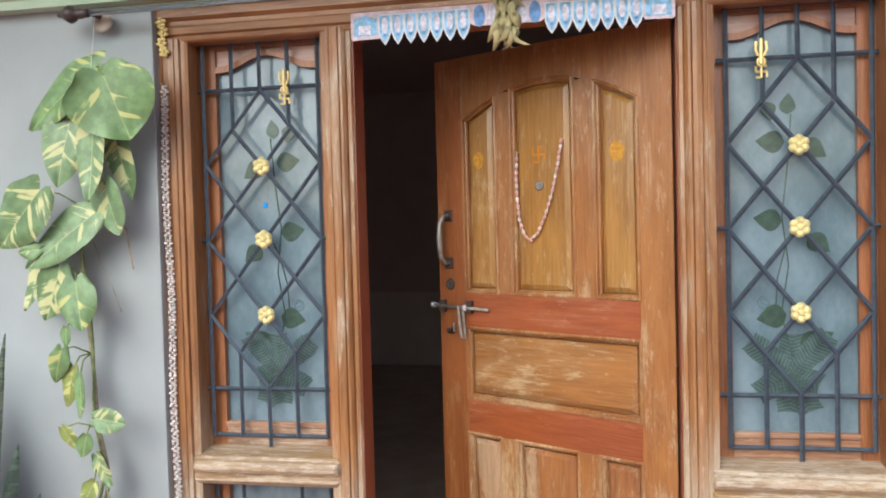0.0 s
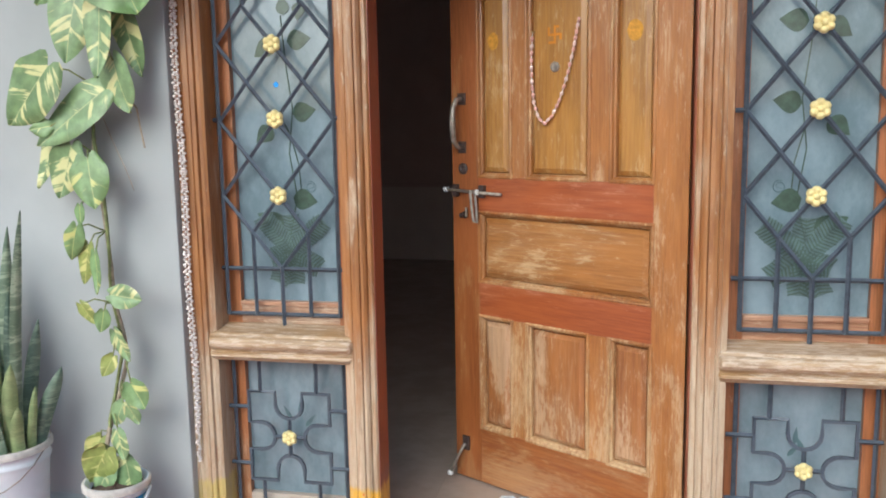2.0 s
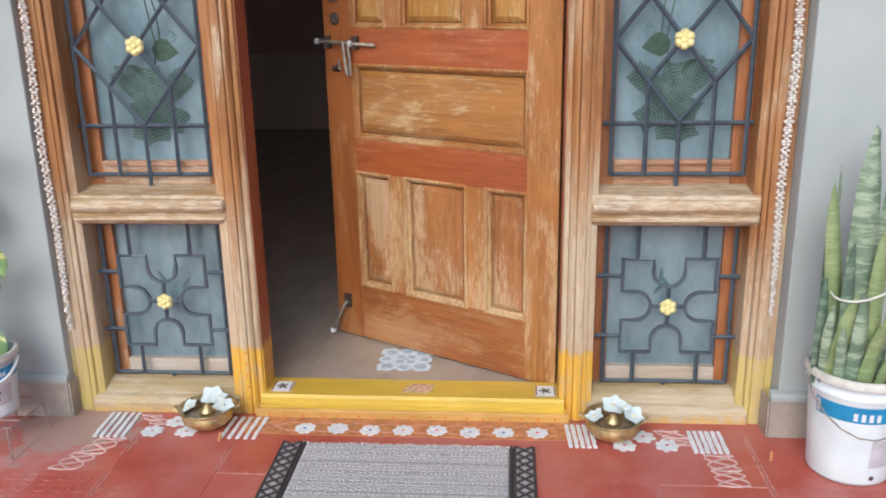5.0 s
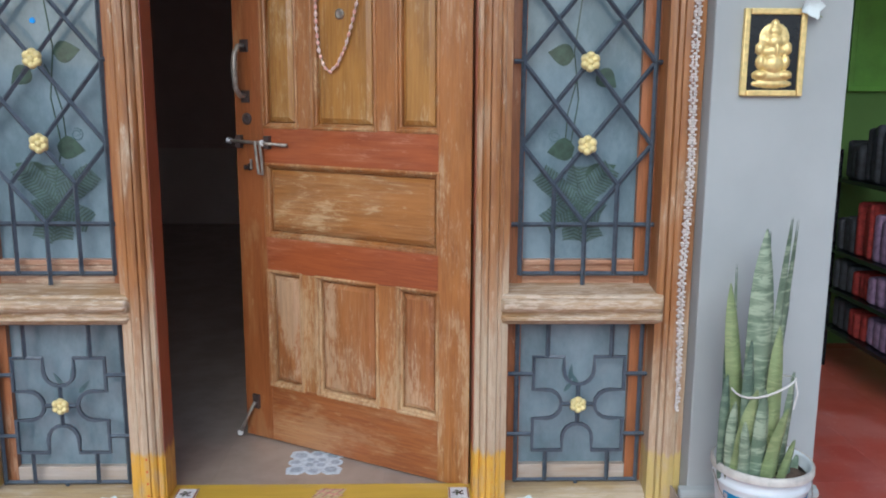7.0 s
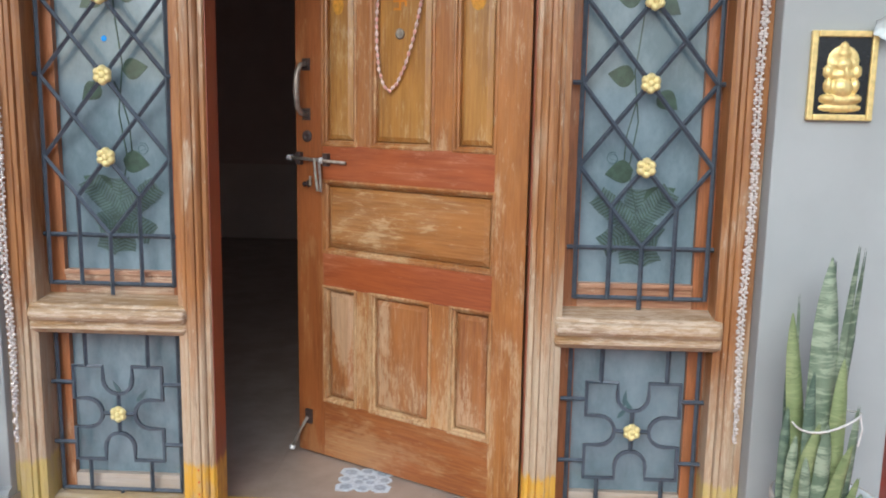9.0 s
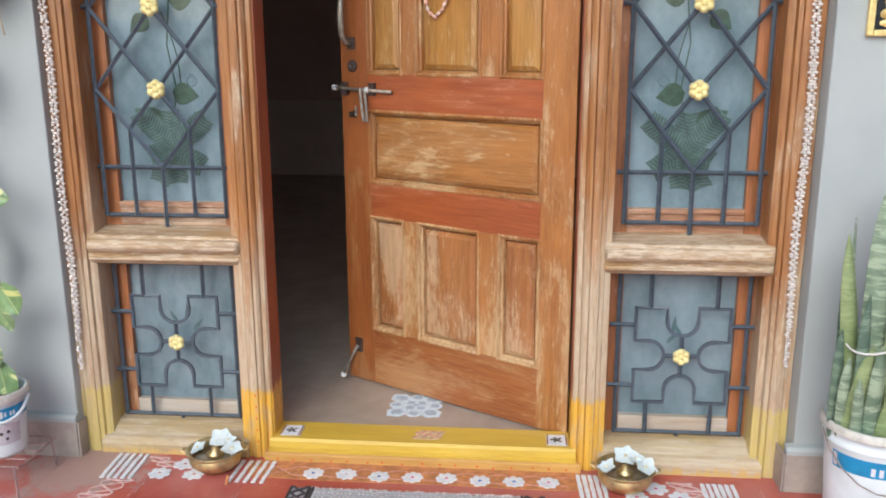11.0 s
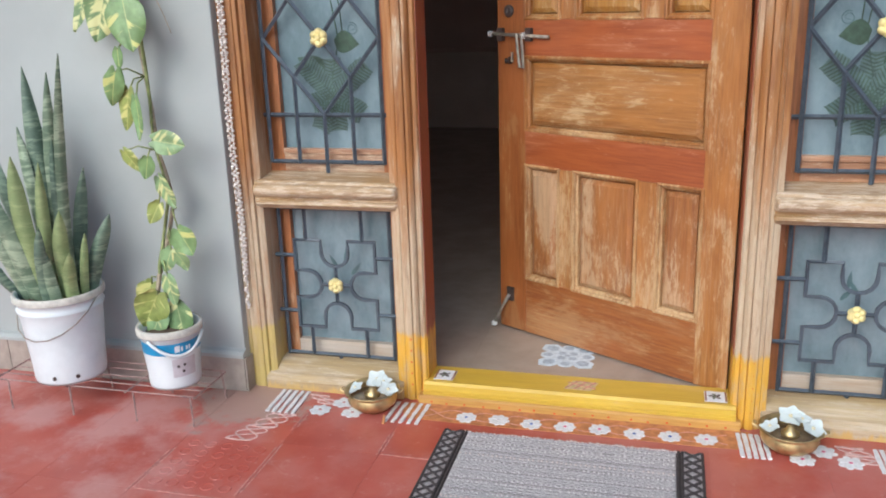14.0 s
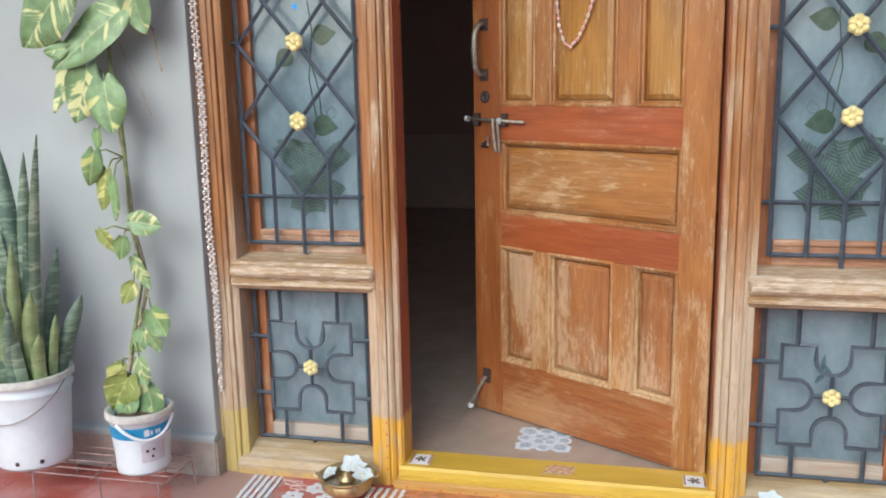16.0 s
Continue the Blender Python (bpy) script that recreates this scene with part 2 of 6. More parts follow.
m_panel_h = wood("golden_wide_panel", (0.355, 0.135, 0.040), (0.24, 0.080, 0.023), (0.55, 0.385, 0.21), 0.52, "x", 0.34, patchy=0.80, tone=(1.04, 1.06, 0.88))
m_mould = wood("door_moulding", (0.34, 0.12, 0.034), (0.21, 0.066, 0.02), (0.57, 0.40, 0.21), 0.42, "z", 0.42, None, 0.3, 0.25, 1.1, patchy=0.42, tone=(1.04, 1.06, 0.88))
m_rail = wood("red_varnished_rail", (0.315, 0.075, 0.026), (0.24, 0.05, 0.018), (0.48, 0.20, 0.11), 0.42, "x", 0.32, tone=(1.08, 1.10, 0.90))
m_foot_rail = wood("red_brown_foot_rail", (0.325, 0.100, 0.029), (0.225, 0.058, 0.018), (0.45, 0.27, 0.13), 0.44, "x", 0.38, patchy=0.42, tone=(1.0, 1.0, 0.88))
m_lock_stile = wood("red_brown_lock_stile", (0.36, 0.108, 0.032), (0.25, 0.068, 0.02), (0.50, 0.29, 0.12), 0.20, "z", 0.36, None, 0.3, 0.10, 0.8, 0.4, patchy=0.30, tone=(0.90, 0.88, 0.80))
m_iron = plain("slate_painted_iron", (0.066, 0.083, 0.106), 0.40, 0.2, 40, 0.25)
m_yellow = plain("yellow_enamel", (0.76, 0.65, 0.29), 0.35, 0.12, 60)
m_brass = plain("brass", (0.56, 0.43, 0.21), 0.36, 0.25, 30, 0.2, Metallic=0.85)
m_gold = plain("gilt", (0.80, 0.62, 0.25), 0.34, 0.15, 60, 0.2, Metallic=0.35)
m_steel = plain("dull_steel", (0.34, 0.30, 0.25), 0.42, 0.25, 60, 0.2, Metallic=0.6)
m_chrome = plain("bright_steel", (0.78, 0.78, 0.79), 0.32, 0.05, 30, 0.05, Metallic=0.3)
m_dark_metal = plain("dark_bronze", (0.06, 0.04, 0.035), 0.4, 0.3, 60)
m_white = plain("white_plastic", (0.70, 0.745, 0.765), 0.34, 0.06, 9, 0.08)
m_blue = plain("blue_print", (0.03, 0.24, 0.46), 0.35, 0.12, 30)
m_label = plain("faded_label", (0.55, 0.52, 0.55), 0.5, 0.1, 30)
m_powder = plain("white_rice_powder", (0.70, 0.70, 0.72), 0.9, 0.1, 90, 0.6)
m_powder_pink = plain("faded_pink_powder", (0.55, 0.26, 0.20), 0.9, 0.25, 60, 0.5)
m_ochre = plain("ochre_washed_floor", (0.48, 0.20, 0.075), 0.75, 0.25, 30, 0.3)
m_blue_dot = plain("blue_powder", (0.10, 0.17, 0.42), 0.9)
m_pink_dot = plain("pink_powder", (0.62, 0.16, 0.28), 0.9)
m_red_dot = plain("vermilion_dot", (0.60, 0.10, 0.02), 0.8)
m_saffron = plain("saffron_paste", (0.62, 0.24, 0.015), 0.7)
m_smear = plain("turmeric_smear", (0.55, 0.27, 0.025), 0.6, 0.25, 60)
m_petal = plain("white_petal", (0.62, 0.67, 0.66), 0.85, 0.06, 40)
m_soil = plain("dry_soil", (0.12, 0.085, 0.06), 0.95, 0.3, 50, 0.8)
m_black = plain("black_lacquer", (0.012, 0.013, 0.016), 0.25)
m_rope = plain("white_cord", (0.72, 0.70, 0.66), 0.8)
m_bead_pink = plain("pink_bead", (0.74, 0.42, 0.36), 0.35, 0.15, 80)
m_bead_white = plain("shell_bead", (0.78, 0.72, 0.68), 0.35, 0.1, 80)
m_bead_blush = plain("blush_bead", (0.78, 0.60, 0.54), 0.35, 0.1, 80)
m_stem = plain("dry_brown_stem", (0.34, 0.28, 0.20), 0.8, 0.3, 40, 0.5)
m_stem_green = plain("green_stem", (0.22, 0.25, 0.09), 0.6, 0.3, 40)


def wall_paint(name, colour, rough=0.75):
    n = Nodes(name)
    c = n.mix(n.ramp(n.noise(2.2, detail=5), 0.3, 0.75), tuple(v * 0.93 for v in colour), tuple(v * 1.06 for v in colour))
    stain = n.ramp(n.noise(7, (1, 1, 0.35), 6, 0.7), 0.62, 0.8)
    c = n.mix(n.math("MULTIPLY", stain, 0.18), c, tuple(v * 0.72 for v in colour))
    return n.done(c, rough, n.noise(160, detail=4), 0.16, 0.001)


m_wall = wall_paint("grey_wall_paint", (0.385, 0.407, 0.398))
m_green_beam = wall_paint("pale_green_beam_paint", (0.47, 0.56, 0.40))
m_green = wall_paint("leaf_green_wall_paint", (0.11, 0.21, 0.045))
m_room = wall_paint("cream_room_paint", (0.82, 0.73, 0.66))
m_room_dark = wall_paint("tan_room_paint", (0.66, 0.53, 0.48))
m_yard = wall_paint("unseen_wall_paint", (0.45, 0.45, 0.42))
m_slab = wall_paint("white_ceiling_paint", (0.70, 0.70, 0.68))


def red_oxide(name):
    n = Nodes(name)
    info = n.add("ShaderNodeObjectInfo")
    base = n.mix(info.outputs["Random"], (0.36, 0.062, 0.042), (0.42, 0.078, 0.054))
    base = n.mix(n.ramp(n.noise(5, detail=5), 0.35, 0.75), base, (0.46, 0.105, 0.075))
    geo = n.add("ShaderNodeNewGeometry")
    dust = n.add("ShaderNodeTexNoise", Scale=3.2, Detail=6.0, Roughness=0.65)
    n.link(geo.outputs["Position"], dust.inputs["Vector"])
    sep = n.add("ShaderNodeSeparateXYZ")
    n.link(geo.outputs["Position"], sep.inputs["Vector"])
    near = n.ramp(sep.outputs["X"], -0.75, -1.5)
    veil = n.math("MULTIPLY", n.ramp(dust.outputs["Fac"], 0.42, 0.62), n.math("ADD", 0.26, n.math("MULTIPLY", near, 0.5)))
    c = n.mix(veil, base, (0.54, 0.30, 0.28))
    speck = n.add("ShaderNodeTexNoise", Scale=38.0, Detail=4.0)
    n.link(geo.outputs["Position"], speck.inputs["Vector"])
    c = n.mix(n.math("MULTIPLY", n.ramp(speck.outputs["Fac"], 0.62, 0.72), 0.25), c, (0.55, 0.33, 0.30))
    blot = n.add("ShaderNodeTexNoise", Scale=11.0, Detail=8.0, Roughness=0.72, Distortion=0.6)
    n.link(geo.outputs["Position"], blot.inputs["Vector"])
    away = n.add("ShaderNodeVectorMath", operation="DISTANCE")
    n.link(geo.outputs["Position"], away.inputs[0])
    away.inputs[1].default_value = (-1.12, -0.14, FLOOR)
    spill = n.math("ADD", away.outputs["Value"], n.math("MULTIPLY", blot.outputs["Fac"], -0.60))
    spill = n.math("ADD", spill, n.math("MULTIPLY", speck.outputs["Fac"], -0.20))
    c = n.mix(n.math("MULTIPLY", n.ramp(spill, -0.17, -0.27), 0.75), c, (0.37, 0.29, 0.25))
    streak = n.add("ShaderNodeTexNoise", Scale=11.0, Detail=7.0, Roughness=0.75, Distortion=1.2)
    n.link(geo.outputs["Position"], streak.inputs["Vector"])
    c = n.mix(n.math("MULTIPLY", n.ramp(streak.outputs["Fac"], 0.58, 0.70), 0.30), c, (0.56, 0.34, 0.31))
    r = n.math("ADD", 0.30, n.math("MULTIPLY", veil, 0.4))
    return n.done(c, r, speck.outputs["Fac"], 0.12, 0.001)


m_floor = red_oxide("red_oxide_tile")
m_grout = plain("pale_joint", (0.44, 0.15, 0.115), 0.85, 0.2, 20)
m_skirt = plain("tan_skirting_tile", (0.34, 0.29, 0.25), 0.5, 0.16, 14)
m_room_tile = plain("grey_beige_room_tile", (0.40, 0.325, 0.265), 0.22, 0.1, 6, 0.03)
m_ground = plain("yard_cement", (0.36, 0.34, 0.31), 0.85, 0.2, 3, 0.4)


def frosted():
    n = Nodes("frosted_blue_glass")
    # Mottling stands for cloudiness and soft reflections, put into the glass colour.
    c = n.mix(n.ramp(n.noise(5.5, (1, 1, 0.6), 7, 0.7), 0.3, 0.72), (0.11, 0.165, 0.192), (0.225, 0.295, 0.332))
    return n.done(c, 0.5, n.noise(300, detail=2), 0.05, 0.0005, Coat_Weight=1.0, Coat_Roughness=0.03, Specular_IOR_Level=0.4)


m_glass = frosted()
m_leaf_paint = plain("painted_leaf_green", (0.035, 0.07, 0.043), 0.5, 0.3, 40, 0.05, Coat_Weight=0.6, Coat_Roughness=0.05)
m_fern_wash = plain("thin_fern_wash", (0.085, 0.135, 0.13), 0.5, 0.2, 40, 0.05, Coat_Weight=0.6, Coat_Roughness=0.05)
m_fern_paint = plain("painted_fern_green", (0.046, 0.080, 0.062), 0.5, 0.25, 40, 0.05, Coat_Weight=0.6, Coat_Roughness=0.05)

# ---- setting: floor, walls, beam, room ----
floor = thing("floor", pose(0, 0, 0), "red oxide tiled porch floor with pale joints", "floor", kind="structure")
part("bed", box(-5.0, 5.0, -3.7, 2.0, -0.1, FLOOR - 0.0014), m_grout, floor)
ground = tagged(part("ground", box(-40, 40, -60, 40, -0.3, -0.11), m_ground), "grey cement yard around the house", "ground", kind="structure")

wall_1 = tagged(part("wall_1", box(-5.0, -1.172, -0.045, 0.10, 0, 2.9, 0.004), m_wall), "grey painted outside wall beside the entrance", "wall", kind="structure")
wall_2 = tagged(part("wall_2", box(1.182, 1.585, -0.08, 0.10, 0, 2.9, 0.004), m_wall), "grey painted pier beside the entrance", "wall", kind="structure")
beam = tagged(part("beam", prism([(0.10, 2.302), (-0.105, 2.302), (-0.105, 2.33), (-0.13, 2.345), (-0.13, 2.9), (0.10, 2.9)], "x", -5.0, 2.6), m_green_beam), "pale green painted lintel beam over the entrance", "beam", kind="structure")
# Unseen slab, added to hold back sky light from above.
shade_slab = tagged(part("ceiling", box(-5.0, 5.0, -1.10, 0.10, 2.9, 3.05), m_slab), "unseen white slab added over the porch to shade the wall", "ceiling", kind="structure")

for name, x0, x1, back in (("baseboard_1", -5.0, -1.168, 0.035), ("baseboard_2", 1.155, 1.60, 0.0)):
    base = thing(name, pose(0, 0, 0), "tan tile skirting with a grey ledge along the wall foot", "baseboard", kind="structure")
    part("ledge", prism([(y + back, z) for y, z in ((-0.078, 0.155), (-0.106, 0.155), (-0.106, 0.168), (-0.098, 0.178), (-0.078, 0.184))], "x", x0, x1), m_wall, base)
    part("backing", box(x0 + 0.003, x1 - 0.003, back - 0.092, back - 0.0805, 0, 0.154), m_grout, base)
    n = max(2, round((x1 - x0) / 0.2))
    for i in range(n):
        a, b = x0 + (x1 - x0) * i / n, x0 + (x1 - x0) * (i + 1) / n
        part("tile", box(a + 0.0015, b - 0.0015, back - 0.102, back - 0.0925, FLOOR, 0.1535, 0.0015), m_skirt, base)
    side = 1 if x0 < 0 else -1
    xe = x1 if x0 < 0 else x0
    part("end_tile", box(min(xe, xe + side * 0.006), max(xe, xe + side * 0.006), back - 0.10, 0.0, FLOOR, 0.1535, 0.001), m_skirt, base)

# the dark room behind the door
room = thing("room", pose(0, 0, 0), "dark room behind the entrance door", "room", kind="structure")
part("floor_slab", box(-2.6, 1.4, 0.125, 6.0, -0.1, ROOM - 0.004), m_room_tile, room)
part("back_wall", box(-2.6, 1.4, 6.0, 6.12, 0, 2.9), m_room_dark, room)
part("dado", box(-2.6, 1.4, 5.97, 5.998, ROOM, 0.84), m_room, room)
part("dado_cap", box(-2.6, 1.4, 5.955, 5.998, 0.841, 0.875, 0.004), m_room_dark, room)
part("side_wall", box(-2.72, -2.6, 0.1, 6.12, 0, 2.9), m_room_dark, room)
part("side_wall", box(1.4, 1.49, 0.1, 6.12, 0, 2.9), m_room_dark, room)
part("room_ceiling", box(-2.72, 1.49, 0.1, 6.12, 2.9, 3.0), m_room_dark, room)
part("front_wall", box(-2.6, -1.19, 0.101, 0.14, 0, 2.9), m_room, room)
part("front_wall", box(1.19, 1.4, 0.101, 0.14, 0, 2.9), m_room, room)
part("front_wall", box(-1.2, 1.2, 0.101, 0.14, 2.305, 2.9), m_room, room)
for i in range(5):
    for j in range(9):
        part("tile", box(-1.6 + 0.6 * i + 0.0003, -1.0 + 0.6 * i - 0.0003, 0.126 + 0.6 * j + 0.0003, min(5.968, 0.726 + 0.6 * j - 0.0003), ROOM - 0.004, ROOM), m_room_tile, room)

# unseen wall added behind the camera: closes the yard and gives the glass reflections
yard_wall = tagged(part("yard_wall", box(-14, 14, -9.2, -9.0, -0.11, 1.7), m_yard), "unseen plain grey wall added across the yard", "wall", kind="structure")

# ---- the teak door and window frame ----
m_step = wood("ochre_step", (0.56, 0.29, 0.07), (0.46, 0.20, 0.05), (0.62, 0.38, 0.18), 0.35, "x", 0.55)
POST = [(0.0, 0.138), (0.0, 0.010), (0.005, 0.003), (0.016, 0.002), (0.019, 0.006), (0.022, -0.004), (0.030, -0.012), (0.038, -0.012), (0.0405, -0.006), (0.043, -0.014), (0.055, -0.017), (0.068, -0.014), (0.0715, -0.006), (0.075, -0.009), (0.084, -0.007), (0.0865, 0.000), (0.090, 0.000), (0.105, 0.004), (0.105, 0.138)]
OUTER = [(0.0, 0.138), (0.0, 0.006), (0.010, 0.000), (0.020, -0.003), (0.0225, 0.003), (0.026, -0.010), (0.038, -0.013), (0.041, -0.006), (0.044, -0.012), (0.062, -0.015), (0.080, -0.013), (0.0835, -0.006), (0.087, -0.010), (0.104, -0.010), (0.107, -0.002), (0.110, -0.003), (0.125, 0.001), (0.125, 0.138)]
entrance = thing("entrance_frame", pose(0, 0, FLOOR), "varnished teak door frame with side windows, yellow turmeric paint at its foot", "door frame", kind="structure")


def up(profile, x0, sign):
    return [(x0 + sign * p[0], p[1]) for p in profile]


def moulded(profile, x0, x1, end=0.016):
    """A moulding along x whose nose is rounded off at both ends."""
    bm = bmesh.new()
    rows = []
    for x, k in ((x0, 0.25), (x0 + 0.25 * end, 0.62), (x0 + 0.6 * end, 0.9), (x0 + end, 1.0), (x1 - end, 1.0), (x1 - 0.6 * end, 0.9), (x1 - 0.25 * end, 0.62), (x1, 0.25)):
        mid = (min(p[1] for p in profile) + max(p[1] for p in profile)) / 2
        rows.append([bm.verts.new((x, y if y > 0 else y * k, z + (mid - z) * (1 - k) * 0.12 * (y < 0))) for y, z in profile])
    n = len(profile)
    for a, b in zip(rows, rows[1:]):
        for i in range(n):
            bm.faces.new((a[i], a[(i + 1) % n], b[(i + 1) % n], b[i]))
    bm.faces.new(rows[0])
    bm.faces.new(rows[-1])
    return bm


for s in (-1, 1):
    inner = 0.506 if s < 0 else 0.5
    part("door_post", prism([(x, min(y, 0.118) if s < 0 else y) for x, y in up(POST, s * inner, s)], "z", FLOOR, 2.19), m_post, entrance).location.z = -FLOOR
    part("outer_post", prism(up(OUTER, s * 1.075, s), "z", FLOOR, 2.19), m_outer, entrance).location.z = -FLOOR
    part("jamb_lining", box(min(s * (inner - 0.003), s * (inner - 0.0005)), max(s * (inner - 0.003), s * (inner - 0.0005)), 0.012, 0.117 if s < 0 else 0.137, 0.101, 2.18), m_jamb, entrance).location.z = -FLOOR
    transom = [(0.137, 0.698), (0.004, 0.698), (-0.004, 0.704), (-0.010, 0.711), (-0.019, 0.716), (-0.018, 0.727), (-0.009, 0.731), (-0.011, 0.741), (-0.025, 0.746), (-0.033, 0.757), (-0.033, 0.769), (-0.024, 0.781), (-0.010, 0.787), (-0.008, 0.793), (-0.001, 0.797), (0.137, 0.815)]
    x0, x1 = sorted((s * 0.580, s * 1.098))
    part("transom", moulded(transom, x0, x1), m_transom, entrance).location.z = -FLOOR
    sill = [(0.137, FLOOR), (-0.020, FLOOR), (-0.022, 0.060), (-0.012, 0.072), (-0.010, 0.082), (0.004, 0.088), (0.030, 0.106), (0.060, 0.118), (0.137, 0.124)]
    x0, x1 = sorted((s * 0.590, s * 1.11))
    part("bottom_rail", prism(sill, "x", x0, x1), m_sill, entrance).location.z = -FLOOR
header = [(0.138, 2.178), (0.006, 2.178), (-0.002, 2.184), (-0.004, 2.198), (-0.014, 2.204), (-0.016, 2.226), (-0.008, 2.232), (-0.008, 2.246), (-0.022, 2.258), (-0.024, 2.300), (0.138, 2.300)]
part("header", prism(header, "x", -1.2, 1.2), m_head, entrance).location.z = -FLOOR
thr = [(0.118, 0.056), (-0.026, 0.056), (-0.027, 0.066), (-0.017, 0.070), (-0.016, 0.090), (-0.008, 0.099), (0.118, 0.101)]
part("threshold", prism(thr, "x", -0.515, 0.515), m_thresh, entrance).location.z = -FLOOR
step = [(0.118, FLOOR), (-0.036, FLOOR), (-0.037, 0.050), (-0.031, 0.0555), (0.118, 0.0555)]
part("threshold_step", prism(step, "x", -0.53, 0.53), m_step, entrance).location.z = -FLOOR
for i in range(17):
    bm = lathe([(0.0, 0), (0.004, 0), (0.003, 0.0012), (0, 0.0014)], 8)
    ob = part("vermilion_dot", bm, m_red_dot, entrance)
    ob.matrix_basis = pose(-0.49 + 0.06125 * i + random.uniform(-0.01, 0.01), -0.0365, 0.034 + random.uniform(-0.004, 0.004) - FLOOR, 90, 0, 0)
for s in (-1, 1):
    for i in range(5):
        ob = part("vermilion_dot", lathe([(0.0, 0), (0.0045, 0), (0.0035, 0.001), (0, 0.0012)], 8), m_red_dot, entrance)
        ob.matrix_basis = pose(s * 0.5565, -0.0152, 0.085 + 0.042 * i - FLOOR, 90, 0, 0)
m_motif = plain("dull_green_print", (0.10, 0.12, 0.07), 0.6, 0.3, 60)
m_motif_brown = plain("brown_print", (0.30, 0.14, 0.08), 0.6, 0.3, 60)
# painted squares at the ends and the middle of the threshold
for x, w in ((-0.452, 0.035), (0.455, 0.035)):
    card = thing("painted_tile", pose(x, 0.045, 0.1015), "white sticker with a blue and brown motif on the threshold", "sticker", "threshold stickers")
    part("card", box(-w, w, -0.038, 0.038, 0, 0.0022, 0.0008), m_powder, card)
    for k in range(5):
        a = 0.5 + 1.15 * k
        part("motif", flat_bar([(0.003 * math.cos(a), 0.003 * math.sin(a)), (0.014 * math.cos(a + 0.2), 0.014 * math.sin(a + 0.2)), (0.021 * math.cos(a + 0.5), 0.018 * math.sin(a + 0.5))], 0.0075, 0.0022, 0.0010 + 0.0002 * k), (m_dark_metal, m_motif)[k % 2], card)
    for e in (-1, 1):
        part("edge_line", box(e * (w - 0.004) - 0.0025, e * (w - 0.004) + 0.0025, -0.036, 0.036, 0.0022, 0.0032), m_motif_brown, card)
bm = bmesh.new()
for i in range(3):
    flat_bar([(-0.05 + 0.03 * i, -0.03), (-0.012 + 0.03 * i, 0.03)], 0.006, 0, 0.0014, bm)
flat_bar([(-0.045, 0.018), (0.05, -0.02)], 0.006, 0, 0.0015, bm)
flat_bar([(-0.02, 0.03), (0.04, 0.022)], 0.005, 0, 0.0015, bm)
mark = thing("threshold_mark", pose(0.02, 0.05, 0.1012), "small pale kolam mark with red on the yellow threshold", "kolam")
part("pale_ground", prism([(-0.055, -0.034), (0.035, -0.036), (0.058, 0.03), (-0.03, 0.034)], "z", 0, 0.0006), plain("faded_cream_print", (0.60, 0.45, 0.24), 0.8, 0.2, 60), mark)
part("line", bm, m_powder_pink, mark)

# ---- windows: sash, glass, painted plants ----
m_sprig_paint = plain("faint_painted_sprig", (0.075, 0.135, 0.145), 0.5, 0.2, 40, 0.05, Coat_Weight=0.6, Coat_Roughness=0.05)


def arch_top(x):
    """Height of the wavy arch over a sash, from its middle."""
    return 2.092 + 0.05 * (0.5 + 0.5 * math.cos(math.pi * min(1, abs(x) / 0.165)))


def leaf_outline(length, width, n=9):
    side = [(width / 2 * math.sin(math.pi * (i / n) ** 0.75) * (1 - 0.25 * i / n), length * i / n) for i in range(n + 1)]
    return side + [(-x, z) for x, z in side[-2:0:-1]]


def painted_leaf(parent, x, z, length, width, angle, y, paint=None):
    ca, sa = math.cos(radians(angle)), math.sin(radians(angle))
    pts = [(x + p * ca - q * sa, z + p * sa + q * ca) for p, q in leaf_outline(length, width)]
    y += random.uniform(-0.0022, -0.0002)
    part("painted_leaf", prism(pts, "y", y - 0.001, y), paint or m_leaf_paint, parent)


def fern(parent, x, z, length, angle, y, w=0.055):
    """A painted frond: a pale wash under two rows of narrow slanting leaflets."""
    bm, wash = bmesh.new(), []
    ca, sa = math.cos(radians(angle)), math.sin(radians(angle))

    def put(points, y0, y1, mesh):
        return prism([(x + p * ca - q * sa, z + p * sa + q * ca) for p, q in points], "y", y0, y1, mesh)

    n = max(7, int(length / 0.0105))
    pitch = length / n
    for i in range(n):
        k = i / n
        reach = w * (0.55 + 0.75 * k - 0.62 * k * k) * random.uniform(0.92, 1.05)
        at = length * k
        for e in (-1, 1):
            put([(0, at), (e * reach, at + reach * 0.42), (e * reach * 0.97, at + reach * 0.42 + pitch * 0.26), (0, at + pitch * 0.50)], y - 0.0008, y, bm)
        wash.append((reach, at + reach * 0.42))
    put([(-0.001, 0), (0.001, 0), (0.0006, length), (-0.0006, length)], y - 0.0011, y - 0.0009, bm)
    part("painted_fern", bm, m_fern_paint, parent)
    edge = [(0, 0)] + [(p * 0.97, q) for p, q in wash] + [(0, length * 1.02)] + [(-p * 0.97, q) for p, q in wash[::-1]]
    part("fern_wash", put(edge, y + 0.0002, y + 0.0007, None), m_fern_wash, parent)


